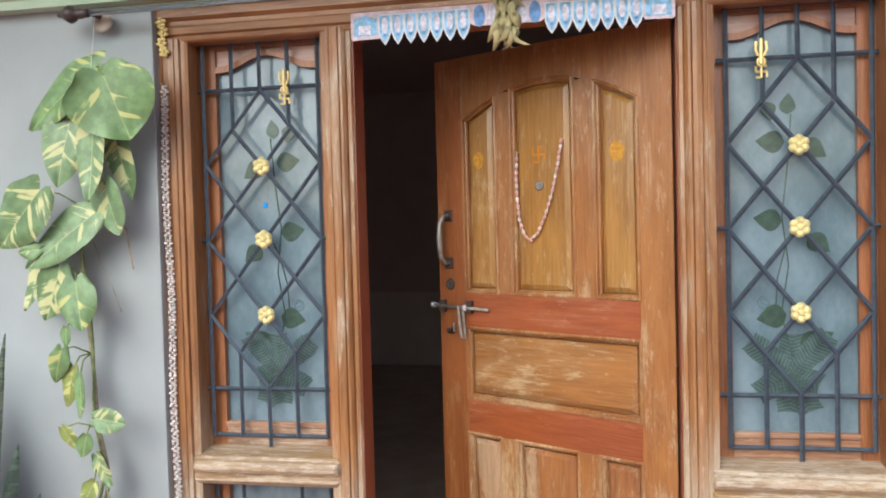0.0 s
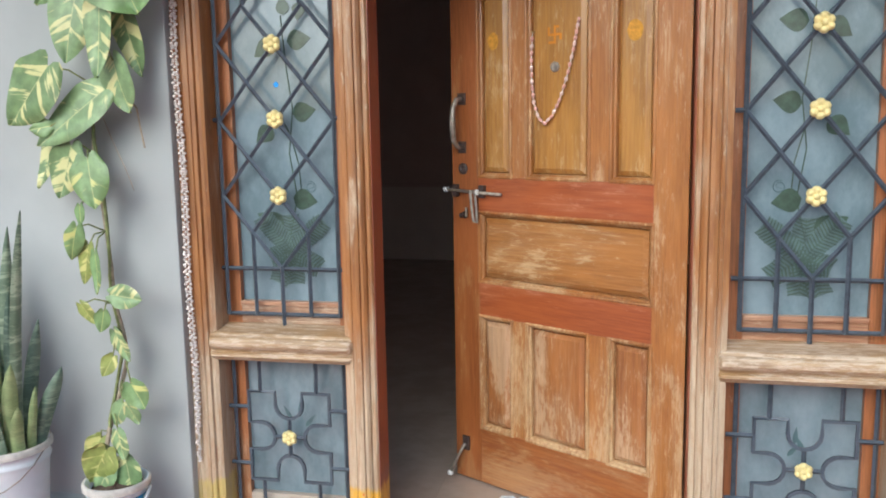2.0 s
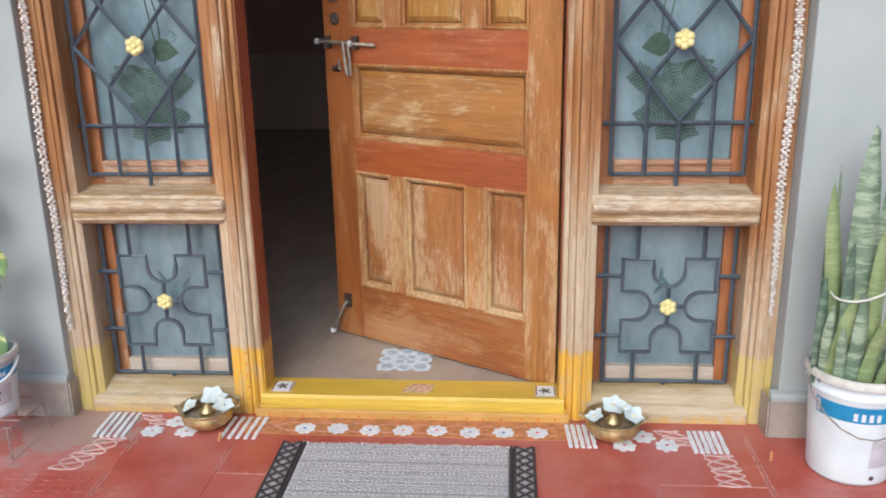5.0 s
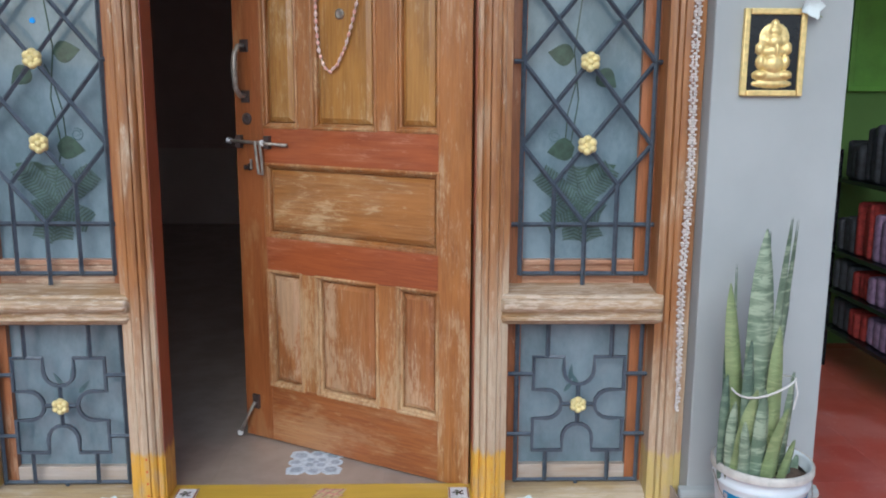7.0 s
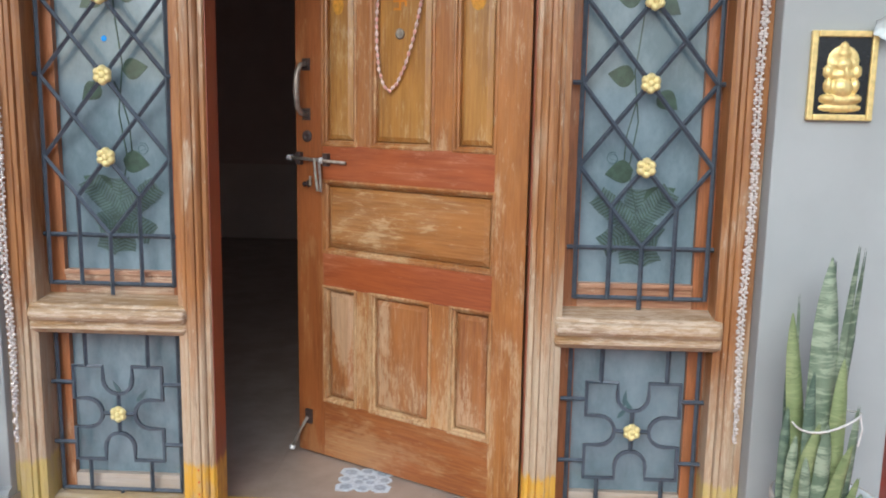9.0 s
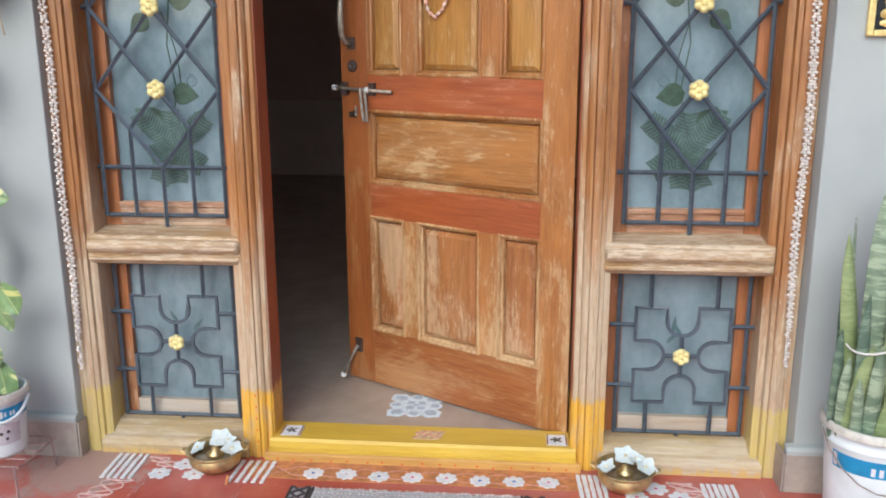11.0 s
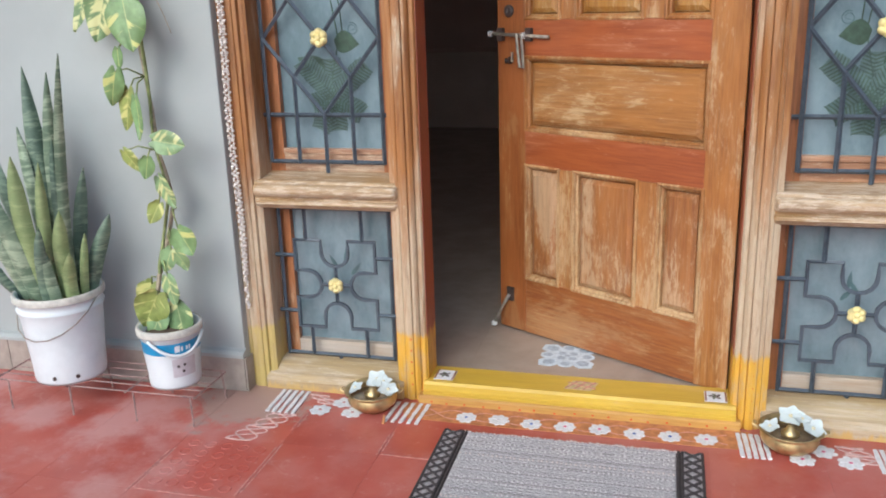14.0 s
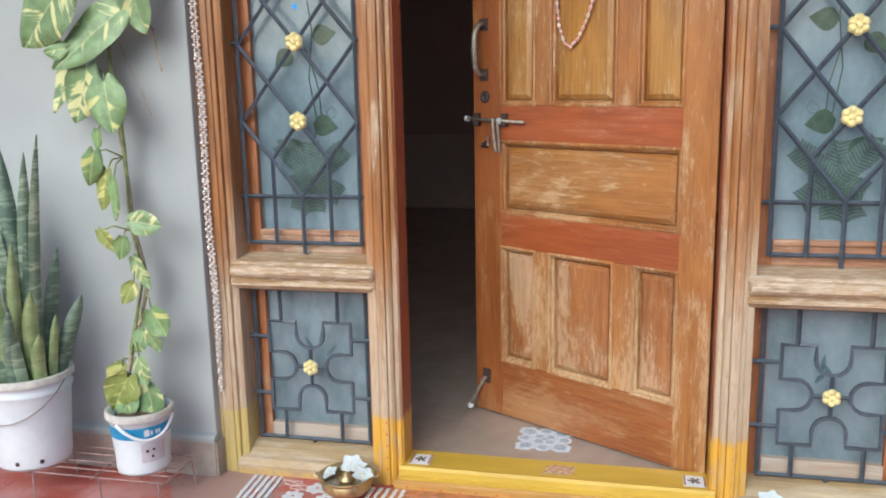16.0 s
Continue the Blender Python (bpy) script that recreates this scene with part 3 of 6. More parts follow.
def window(name, cx, mirror):
    win = thing(name, pose(0, 0, 0), "frosted blue glass side window in a teak sash, painted with leafy stems", "window", kind="structure")
    up_y0, up_y1 = 0.098, 0.137
    stiles = ((cx - 0.235, cx - 0.182), (cx + 0.182, cx + 0.235))
    for a, b in stiles:
        part("stile", prism([(a, 0.81), (b, 0.81), (b, 2.178), (a, 2.178)], "y", up_y0, up_y1), m_sash, win)
        part("stile", prism([(a, 0.118), (b, 0.118), (b, 0.70), (a, 0.70)], "y", up_y0, up_y1), m_sash, win)
    part("sash_rail", box(cx - 0.182, cx + 0.182, up_y0, up_y1, 0.81, 0.888, 0.003), m_sash_low, win)
    part("sash_bead", box(cx - 0.182, cx + 0.182, up_y0 - 0.008, up_y0, 0.872, 0.890, 0.003), m_sash_low, win)
    part("sash_rail", box(cx - 0.182, cx + 0.182, up_y0, up_y1, 0.118, 0.178, 0.003), m_sash_foot, win)
    part("sash_rail", box(cx - 0.182, cx + 0.182, up_y0, up_y1, 0.672, 0.70, 0.003), m_sash, win)
    xs = [-0.182 + 0.364 * i / 24 for i in range(25)]
    lower = [(cx + x, arch_top(x)) for x in xs]
    part("arch_panel", prism(lower + [(cx + 0.182, 2.178), (cx - 0.182, 2.178)], "y", up_y0 + 0.012, up_y1), m_sash_panel, win)
    strip = [(cx + x, arch_top(x) - 0.004) for x in xs] + [(cx + x, arch_top(x) + 0.018) for x in xs[::-1]]
    part("arch_moulding", prism(strip, "y", up_y0 - 0.004, up_y0 + 0.0125), m_sash, win)
    part("top_bead", box(cx - 0.182, cx + 0.182, up_y0 - 0.004, up_y0 + 0.0125, 2.166, 2.178), m_sash, win)
    part("pane", box(cx - 0.184, cx + 0.184, 0.122, 0.130, 0.886, 2.15), m_glass, win, "frosted blue glass pane")
    part("pane", box(cx - 0.184, cx + 0.184, 0.122, 0.130, 0.176, 0.674), m_glass, win, "frosted blue glass pane")
    y, s = 0.1215, -1 if mirror else 1
    for x, z, length, width, a in ((0.012, 1.86, 0.065, 0.045, 5), (0.07, 1.90, 0.06, 0.045, 170), (0.02, 1.775, 0.085, 0.065, -85), (-0.03, 1.775, 0.085, 0.06, 125), (0.03, 1.535, 0.085, 0.065, -82), (-0.045, 1.49, 0.08, 0.06, 130), (0.02, 1.25, 0.09, 0.07, -100), (-0.02, 1.14, 0.11, 0.075, 60)):
        painted_leaf(win, cx + s * x, z, length, width * 1.16, s * a, y)
    for pts in ([(0.0, 1.86), (0.012, 1.70), (0.03, 1.55), (0.012, 1.40), (0.035, 1.25), (0.0, 1.10)], [(0.0, 1.50), (0.02, 1.46), (0.045, 1.36), (0.05, 1.28)]):
        part("painted_stem", tube([(cx + s * x, y, z) for x, z in pts], 0.0022, 5), m_leaf_paint, win)
    for i, (a, length) in enumerate(((42, 0.160), (-50, 0.155), (112, 0.085), (154, 0.125), (184, 0.115), (-122, 0.115), (2, 0.12))):
        fern(win, cx + s * 0.008, 1.066, length, s * a, y - 0.0030 + 0.0003 * i, 0.050)
    curl = [(0.085 + 0.011 * (1 + 0.06 * k) * math.cos(0.55 * k), 1.285 + 0.011 * (1 + 0.06 * k) * math.sin(0.55 * k)) for k in range(16)]
    part("painted_tendril", tube([(cx + s * px, y, pz) for px, pz in [(0.035, 1.265)] + curl], 0.0012, 4), m_sprig_paint, win)
    for x, z, a in ((-0.02, 0.45, 30), (0.03, 0.43, -40), (0.01, 0.47, -5)):
        painted_leaf(win, cx + s * x, z, 0.06, 0.016, a, y, m_sprig_paint)
    return win


window_1 = window("window_1", -0.84, False)
window_2 = window("window_2", 0.84, True)


# ---- iron grilles ----
def rosette(parent, x, y, z, r):
    """A pressed six-petalled flower with a raised eye, in one sheet."""
    bm = bmesh.new()
    rows = []
    for k, lift in ((0.0, 0.40), (0.12, 0.40), (0.24, 0.34), (0.30, 0.16), (0.42, 0.24), (0.62, 0.40), (0.82, 0.34), (0.95, 0.14), (1.0, -0.05), (0.9, -0.2)):
        row = []
        for j in range(48):
            a = 2 * math.pi * j / 48
            petal = abs(math.cos(3 * (a - 0.5))) ** 0.6
            rr = r * k * (1 - 0.20 * (1 - petal) * min(1, k * 1.4))
            up_ = r * (lift - (0.22 * (1 - petal) if 0.28 < k < 0.97 else 0))
            row.append(bm.verts.new((x + rr * math.cos(a), y - up_, z + rr * math.sin(a))))
        rows.append(row)
    for a, b in zip(rows, rows[1:]):
        for j in range(48):
            bm.faces.new((a[j], a[(j + 1) % 48], b[(j + 1) % 48], b[j]))
    bmesh.ops.remove_doubles(bm, verts=bm.verts, dist=1e-5)
    part("rosette", bm, m_yellow, parent, "yellow enamelled flower rosette", True)


def bar(parent, pts, y, r=0.0075):
    part("bar", tube([(p[0], y, p[1]) for p in pts], r, 4, spin=math.pi / 4), m_iron, parent)


def long_grille(cx):
    g = thing("window_grille", pose(0, 0, 0.812), "slate-painted iron lattice grille with three yellow flower rosettes", "grille", "window grilles")
    off = -0.812
    y0, y1 = 0.066, 0.074
    rows = []
    for x in (-0.205, 0.205):
        rows.append(([(x, 0.845), (x, 2.188)], y0))
    for x in (-0.1, 0.1):
        rows += [([(x, 0.845), (x, 1.14)], y0), ([(x, 1.89), (x, 2.188)], y0)]
    rows += [([(0, 0.812), (0, 1.02)], y0), ([(0, 2.02), (0, 2.178)], y0)]
    rows += [([(-0.205, 2.182), (0.205, 2.182)], y1), ([(-0.232, 2.024), (0.232, 2.024)], y1), ([(-0.232, 1.008), (0.232, 1.008)], y1), ([(-0.205, 0.848), (0.205, 0.848)], y1)]
    rows += [([(-0.235, 1.517), (-0.2, 1.517)], y0), ([(0.2, 1.517), (0.235, 1.517)], y0)]
    for s in (-1, 1):
        yy = y0 if s > 0 else y1
        for a, b in (((-0.1, 1.885), (0.205, 1.515)), ((0, 2.02), (0.205, 1.772)), ((-0.205, 1.772), (0.205, 1.262)), ((-0.205, 1.515), (0.1, 1.138)), ((-0.205, 1.262), (0, 1.012))):
            rows.append(([(s * a[0], a[1]), (s * b[0], b[1])], yy))
    for pts, y in rows:
        bar(g, [(cx + p[0], p[1] + off) for p in pts], y)
    for z in (1.762, 1.517, 1.261):
        rosette(g, cx, 0.060, z + off, 0.032)
    return g


def cross_grille(cx):
    g = thing("window_grille", pose(0, 0, 0.124), "slate-painted iron grille of curved bars round a yellow flower rosette", "grille", "window grilles")
    off, cz, y = -0.124, 0.405, 0.070
    for x in (-0.205, 0.205):
        bar(g, [(cx + x, 0.128 + off), (cx + x, 0.69 + off)], y + 0.006)
    bar(g, [(cx - 0.205, 0.684 + off), (cx + 0.205, 0.684 + off)], y + 0.006)
    bar(g, [(cx - 0.205, 0.134 + off), (cx + 0.205, 0.134 + off)], y + 0.006)
    bar(g, [(cx, 0.124 + off), (cx, 0.134 + off)], y)
    hw, hh, r = 0.150, 0.163, 0.050
    loop = []
    for turn in range(4):
        w, h = (hw, hh) if turn % 2 == 0 else (hh, hw)
        deep = h - 0.045
        run = [(-w, h), (-r, h), (-r, deep)] + [(-r * math.cos(math.pi * k / 8), deep - r * math.sin(math.pi * k / 8)) for k in range(1, 8)] + [(r, deep), (r, h)]
        for px, pz in run:
            for _ in range(turn):
                px, pz = pz, -px
            loop.append((px, pz))
    part("curved_bar", tube([(cx + p[0], y, cz + p[1] + off) for p in loop], 0.0075, 4, closed=True, spin=math.pi / 4), m_iron, g)
    for sx in (-1, 1):
        for z in (0.300, 0.510):
            bar(g, [(cx + sx * 0.15, z + off), (cx + sx * 0.234, z + off)], y)
        bar(g, [(cx + sx * 0.105, cz + hh + off), (cx + sx * 0.105, 0.684 + off)], y)
        bar(g, [(cx + sx * 0.105, cz - hh + off), (cx + sx * 0.105, 0.134 + off)], y)
        bar(g, [(cx, cz + off), (cx + sx * 0.056, cz + off)], y)
        bar(g, [(cx, cz + off), (cx, cz + sx * 0.068 + off)], y)
    rosette(g, cx, 0.062, cz + off, 0.029)
    return g


for cx in (-0.85, 0.85):
    long_grille(cx)
    cross_grille(cx)


# Small flat disc of bright blue on the left pane.
m_blue_glint = plain("bright_blue_colour", (0.02, 0.30, 0.85), 0.25, 0.1, 60)
dot = thing("blue_disc", pose(-0.866, 0.1215, 1.633), "tiny bright blue round disc on the window glass", "sticker")
ob = part("disc", lathe([(0.0, 0), (0.0095, 0), (0.0085, 0.0012), (0, 0.0016)], 14), m_blue_glint, dot)
ob.matrix_basis = pose(0, 0, 0, 90, 0, 0)


# ---- the door ----
door = thing("door_1", pose(0.5, 0.1, 0.088, 0, 0, 150), "carved teak entrance door standing ajar, varnish worn", "door", kind="structure")
DZ = 0.088
TOP = 2.172 - DZ


def arch(u):
    return 2.048 - 0.82 * (u - 0.49) ** 2 - DZ


def board(name, u0, u1, z0, z1, material, proud=0.0, bevel=0.003):
    return part(name, box(u0, u1, -0.038, proud, z0 - DZ, z1 - DZ, bevel), material, door)


part("hinge_stile", prism([(0.132, -0.038), (0.132, 0.0), (0.014, 0.0), (0.012, -0.002), (0.044, -0.038)], "z", 0.0, TOP), m_stile, door)
board("lock_stile", 0.86, 0.992, DZ, 2.172, m_lock_stile)
us = [0.132 + 0.728 * i / 24 for i in range(25)]
part("top_rail", prism([(u, arch(u)) for u in us] + [(0.86, TOP), (0.132, TOP)], "y", -0.038, 0.0), m_stile, door)
board("lock_rail", 0.132, 0.86, 1.160, 1.292, m_rail, 0.002)
board("middle_rail", 0.132, 0.86, 0.762, 0.893, m_rail, 0.003)
board("foot_rail", 0.132, 0.86, DZ, 0.312, m_foot_rail, 0.0)
for u0, u1 in ((0.292, 0.374), (0.638, 0.706)):
    top = min(arch(u0), arch(u1))
    part("muntin", box(u0, u1, -0.038, -0.001, 1.292 - DZ, top + 0.012, 0.002), m_stile, door)
    board("muntin", u0, u1, 0.312, 0.762, m_stile, -0.001)


def outline(u0, u1, z0, top, e, n=10):
    a, b = u0 + e, u1 - e
    return [(a, z0 + e), (b, z0 + e)] + [(b + (a - b) * i / n, top(b + (a - b) * i / n) - e) for i in range(n + 1)]


def rings(levels):
    """Joins outlines of one length, each at its own depth, and closes the last."""
    bm = bmesh.new()
    rows = [[bm.verts.new((p[0], y, p[1])) for p in pts] for pts, y in levels]
    for a, b in zip(rows, rows[1:]):
        for i in range(len(a)):
            bm.faces.new((a[i], a[(i + 1) % len(a)], b[(i + 1) % len(b)], b[i]))
    return bm, rows


def raised_panel(u0, u1, z0, top, material):
    z0 -= DZ
    bm, rows = rings([(outline(u0, u1, z0, top, e), y) for e, y in ((-0.006, -0.004), (-0.004, 0.004), (0.001, 0.007), (0.006, 0.005), (0.009, -0.004), (0.015, -0.008), (0.018, -0.022))])
    part("moulding", bm, m_mould, door)
    bm, rows = rings([(outline(u0, u1, z0, top, e), y) for e, y in ((0.0, -0.0375), (0.0, -0.0225), (0.020, -0.0225), (0.022, -0.014), (0.038, -0.003), (0.041, -0.003))])
    bm.faces.new(rows[-1])
    bm.faces.new(rows[0])
    part("raised_panel", bm, material, door)


for u0, u1 in ((0.132, 0.292), (0.374, 0.638), (0.706, 0.86)):
    raised_panel(u0, u1, 1.292, arch, m_panel_v)
    raised_panel(u0, u1, 0.312, lambda u: 0.762 - DZ, m_panel_low)
raised_panel(0.132, 0.86, 0.893, lambda u: 1.160 - DZ, m_panel_h)


def hz(z):
    return z - DZ


handle = part("pull_handle", tube([(0.937, 0.002, hz(1.582)), (0.940, 0.03, hz(1.580)), (0.943, 0.046, hz(1.55)), (0.944, 0.050, hz(1.49)), (0.943, 0.046, hz(1.43)), (0.938, 0.03, hz(1.405)), (0.935, 0.002, hz(1.402))], 0.0095, 8, taper=[1, 1, 1.1, 1.25, 1.1, 1, 1]), m_steel, door, "dull aluminium pull handle", True)
for z in (1.402, 1.582):
    part("handle_plate", box(0.918, 0.956, 0.0005, 0.005, hz(z - 0.022), hz(z + 0.022), 0.001), m_dark_metal, handle)
ob = part("lock_rose", lathe([(0.0, 0), (0.022, 0), (0.022, 0.004), (0.016, 0.008), (0.008, 0.008), (0.006, 0.005), (0, 0.005)], 20), m_dark_metal, door, "round dark lock rose", True)
ob.matrix_basis = pose(0.935, 0.0, hz(1.321), -90, 0, 0)
bolt = part("tower_bolt", tube([(0.74, 0.018, hz(1.231)), (1.012, 0.018, hz(1.241))], 0.0065, 10), m_steel, door, "steel sliding bolt", True)
part("bolt_cap", tube([(1.0, 0.018, hz(1.2405)), (1.016, 0.018, hz(1.241))], 0.0105, 10), m_chrome, bolt)
for u in (0.835, 0.968):
    part("bracket", box(u - 0.012, u + 0.012, 0.0005, 0.020, hz(1.215), hz(1.262), 0.002), m_dark_metal, bolt)
part("bolt_ring", tube([(0.845, 0.018, hz(1.235)), (0.858, 0.018, hz(1.2355))], 0.0115, 10), m_chrome, bolt)
part("hasp", tube([(0.881, 0.026, hz(1.243)), (0.872, 0.029, hz(1.18)), (0.862, 0.031, hz(1.125)), (0.846, 0.031, hz(1.122)), (0.850, 0.029, hz(1.18)), (0.860, 0.026, hz(1.243))], 0.0052, 6, closed=True), m_steel, bolt, "hanging steel hasp")
knob = part("staple", lathe([(0.0, 0), (0.014, 0), (0.014, 0.003), (0.006, 0.006), (0.006, 0.02), (0.010, 0.024), (0, 0.028)], 14), m_dark_metal, door, "small dark staple", True)
knob.matrix_basis = pose(0.930, 0.0, hz(1.145), -90, 0, 0)
part("staple_pin", tube([(0.915, 0.010, hz(1.175)), (0.915, 0.010, hz(1.14))], 0.005, 8), m_steel, door)
stop = part("door_stop", tube([(0.935, 0.012, hz(0.232)), (0.955, 0.03, hz(0.185)), (0.985, 0.045, hz(0.110))], 0.0075, 8, taper=[1, 0.8, 1]), m_steel, door, "steel kick-down door stop", True)
part("stop_plate", box(0.918, 0.950, 0.0005, 0.012, hz(0.205), hz(0.262), 0.002), m_dark_metal, stop)
part("rubber_foot", lathe([(0.006, 0), (0.012, 0.004), (0.012, 0.016), (0.006, 0.02)], 10, at=(0.986, 0.046, hz(0.098))), m_rope, stop)
ob = part("peephole", lathe([(0.0, 0), (0.018, 0), (0.018, 0.004), (0.012, 0.007), (0.009, 0.005), (0, 0.005)], 20), m_steel, door, "small oval steel peephole", True)
ob.matrix_basis = pose(0.515, -0.002, hz(1.678), -90, 0, 0)
# painted paste marks on the panels
bm = bmesh.new()
for a, b in (((0, -0.026), (0, 0.026)), ((-0.024, 0), (0.024, 0)), ((0, 0.026), (-0.022, 0.026)), ((0.024, 0), (0.024, 0.022)), ((0, -0.026), (0.022, -0.026)), ((-0.024, 0), (-0.024, -0.022))):
    prism([(0.517 + a[0] - 0.004, hz(1.786) + a[1] - 0.004), (0.517 + b[0] + 0.004, hz(1.786) + a[1] - 0.004), (0.517 + b[0] + 0.004, hz(1.786) + b[1] + 0.004), (0.517 + a[0] - 0.004, hz(1.786) + b[1] + 0.004)], "y", -0.002, -0.0008, bm)
part("paste_mark", bm, m_saffron, door, "saffron paste good-luck mark")
for u, z, w in ((0.208, 1.775, 0.030), (0.786, 1.783, 0.026)):
    pts = [(u + w * random.uniform(0.85, 1.0) * math.cos(a), hz(z) + 1.25 * w * random.uniform(0.85, 1.0) * math.sin(a)) for a in (2 * math.pi * i / 18 for i in range(18))]
    part("turmeric_smear", prism(pts, "y", -0.002, -0.001), m_smear, door, "faint yellow turmeric smear")
for z in (0.35, 1.1, 1.85):
    part("hinge", tube([(0.004, -0.045, hz(z) - 0.05), (0.004, -0.045, hz(z) + 0.05)], 0.007, 8), m_dark_metal, door)

# bead garland hung on two nails of the door
garland = thing("bead_garland", door.matrix_world @ pose(0.5, 0.0, hz(1.47)), "looped string of pink and white beads on the door", "garland")
ctrl = [(0.100, 0.33), (0.105, 0.25), (0.104, 0.17), (0.095, 0.09), (0.075, 0.035), (0.05, 0.018), (0.02, 0.04), (-0.015, 0.10), (-0.045, 0.18), (-0.068, 0.26), (-0.088, 0.355)]
path = [Vector((a[0], 0.012, a[1])).lerp(Vector((b[0], 0.012, b[1])), k / 10) for a, b in zip(ctrl, ctrl[1:]) for k in range(10)] + [Vector((ctrl[-1][0], 0.012, ctrl[-1][1]))]
part("string", tube(path[::3], 0.0018, 5), m_rope, garland)
span, k = 0.0, 0
for a, b in zip(path, path[1:]):
    span += (b - a).length
    if span > 0.0185:
        span, k = 0.0, k + 1
        turn = (b - a).to_track_quat("Z", "Y")
        part("bead", ball(b, 0.0075, (0.85, 0.85, 1.25), None, 8, turn), m_bead_blush if k % 5 in (0, 2) else m_bead_pink, garland, "", True)
for p in (path[0], path[-1]):
    part("nail", tube([p + Vector((0, -0.014, 0)), p + Vector((0, 0.006, 0))], 0.003, 6), m_brass, garland)


# ---- plants ----
def banded_leaf(name, light, dark):
    n = Nodes(name)
    z = n.noise(30, (0.22, 0.22, 1), 4, 0.6, 1.1)
    zig = n.noise(52, (0.30, 0.30, 1), 3, 0.6, 1.8)
    c = n.mix(n.ramp(z, 0.45, 0.60), dark, light)
    c = n.mix(n.math("MULTIPLY", n.ramp(zig, 0.57, 0.62), 0.75), c, tuple(v * 0.8 for v in dark))
    c = n.mix(n.math("MULTIPLY", n.ramp(n.noise(9, detail=3), 0.4, 0.75), 0.4), c, tuple(min(1, v * 1.3) for v in light))
    return n.done(c, 0.4, z, 0.10, 0.001)


m_snake = banded_leaf("banded_snake_leaf", (0.20, 0.265, 0.185), (0.085, 0.13, 0.095))
m_snake_pale = banded_leaf("pale_snake_leaf", (0.33, 0.39, 0.27), (0.13, 0.185, 0.12))
m_snake_young = banded_leaf("young_snake_leaf", (0.29, 0.34, 0.16), (0.21, 0.27, 0.115))


def variegated(name, green, cream, amount):
    """A green leaf with cream patches that run out along its veins."""
    n = Nodes(name)
    info = n.add("ShaderNodeObjectInfo")
    chance = info.outputs["Random"]
    x, z = n.axis("X"), n.axis("Z")
    vein = n.math("ADD", z, n.math("MULTIPLY", n.math("ABSOLUTE", x), 0.7))

    def field(sx, sz, along, detail):
        v = n.add("ShaderNodeCombineXYZ")
        n.link(n.math("ADD", n.math("MULTIPLY", x, sx), n.math("MULTIPLY", chance, 40.0)), v.inputs["X"])
        n.link(n.math("MULTIPLY", chance, 23.0), v.inputs["Y"])
        n.link(n.math("MULTIPLY", along, sz), v.inputs["Z"])
        t = n.add("ShaderNodeTexNoise", Scale=1.0, Detail=detail, Roughness=0.55)
        n.link(v.outputs["Vector"], t.inputs["Vector"])
        return t.outputs["Fac"]

    side = n.math("MULTIPLY", n.math("SIGN", x), 0.35)
    streak, patch = field(5, 30, n.math("ADD", vein, side), 3.0), field(11, 9, n.math("ADD", vein, side), 2.0)
    fac = n.math("ADD", n.math("MULTIPLY", streak, 0.60), n.math("MULTIPLY", patch, 0.40))
    mask = n.math("MULTIPLY", n.ramp(fac, 0.57 - amount * 0.35, 0.605 - amount * 0.35), 0.9)
    rib = n.math("MULTIPLY", n.ramp(n.math("ABSOLUTE", x), 0.0022, 0.0008), 0.45)
    g = n.mix(n.ramp(n.noise(22, detail=3), 0.35, 0.7), tuple(v * 0.8 for v in green), tuple(v * 1.2 for v in green))
    c = n.mix(n.math("MAXIMUM", mask, rib), g, cream)
    return n.done(c, 0.40, n.math("SINE", n.math("MULTIPLY", vein, 260.0)), 0.035, 0.001)


m_pothos = variegated("variegated_heart_leaf", (0.215, 0.315, 0.145), (0.62, 0.60, 0.28), 0.09)
m_pothos_plain = variegated("green_heart_leaf", (0.19, 0.295, 0.115), (0.58, 0.57, 0.20), 0.02)
m_pothos_striped = variegated("cream_striped_heart_leaf", (0.165, 0.25, 0.105), (0.62, 0.60, 0.28), 0.19)
m_pothos_yellow = variegated("yellowed_heart_leaf", (0.26, 0.30, 0.08), (0.58, 0.55, 0.20), 0.12)


def blade(root, tip, width, bend, twist, fold=0.25):
    """A stiff sword leaf from root to tip."""
    bm = bmesh.new()
    root, tip, bend = Vector(root), Vector(tip), Vector(bend)
    n, rows = 12, []
    length = (tip - root).length
    for i in range(n + 1):
        k = i / n
        p = root.lerp(tip, k) + bend * math.sin(math.pi * k)
        w = width * (0.72 + 0.72 * k - 0.35 * k * k) * (1 - k ** 4) ** 0.9 + 0.0012
        w *= 1 + 0.07 * math.sin(9 * k + twist)
        a = twist + 0.5 * k
        side = Vector((math.cos(a), math.sin(a), 0))
        depth = Vector((-side.y, side.x, 0))
        row = []
        for s in (-1, -0.5, 0, 0.5, 1):
            row.append(p + side * (s * w / 2) + depth * (fold * w * (abs(s) ** 1.5 - 0.5)))
        rows.append(row)
    thick = 0.0022
    for sign in (1, -1):
        vs = []
        for i, row in enumerate(rows):
            a = twist + 0.5 * i / n
            d = Vector((-math.sin(a), math.cos(a), 0)) * thick * sign
            vs.append([bm.verts.new(q + d) for q in row])
        for a, b in zip(vs, vs[1:]):
            for j in range(4):
                bm.faces.new((a[j], a[j + 1], b[j + 1], b[j]))
    bmesh.ops.remove_doubles(bm, verts=bm.verts, dist=0.0002)
    return bm


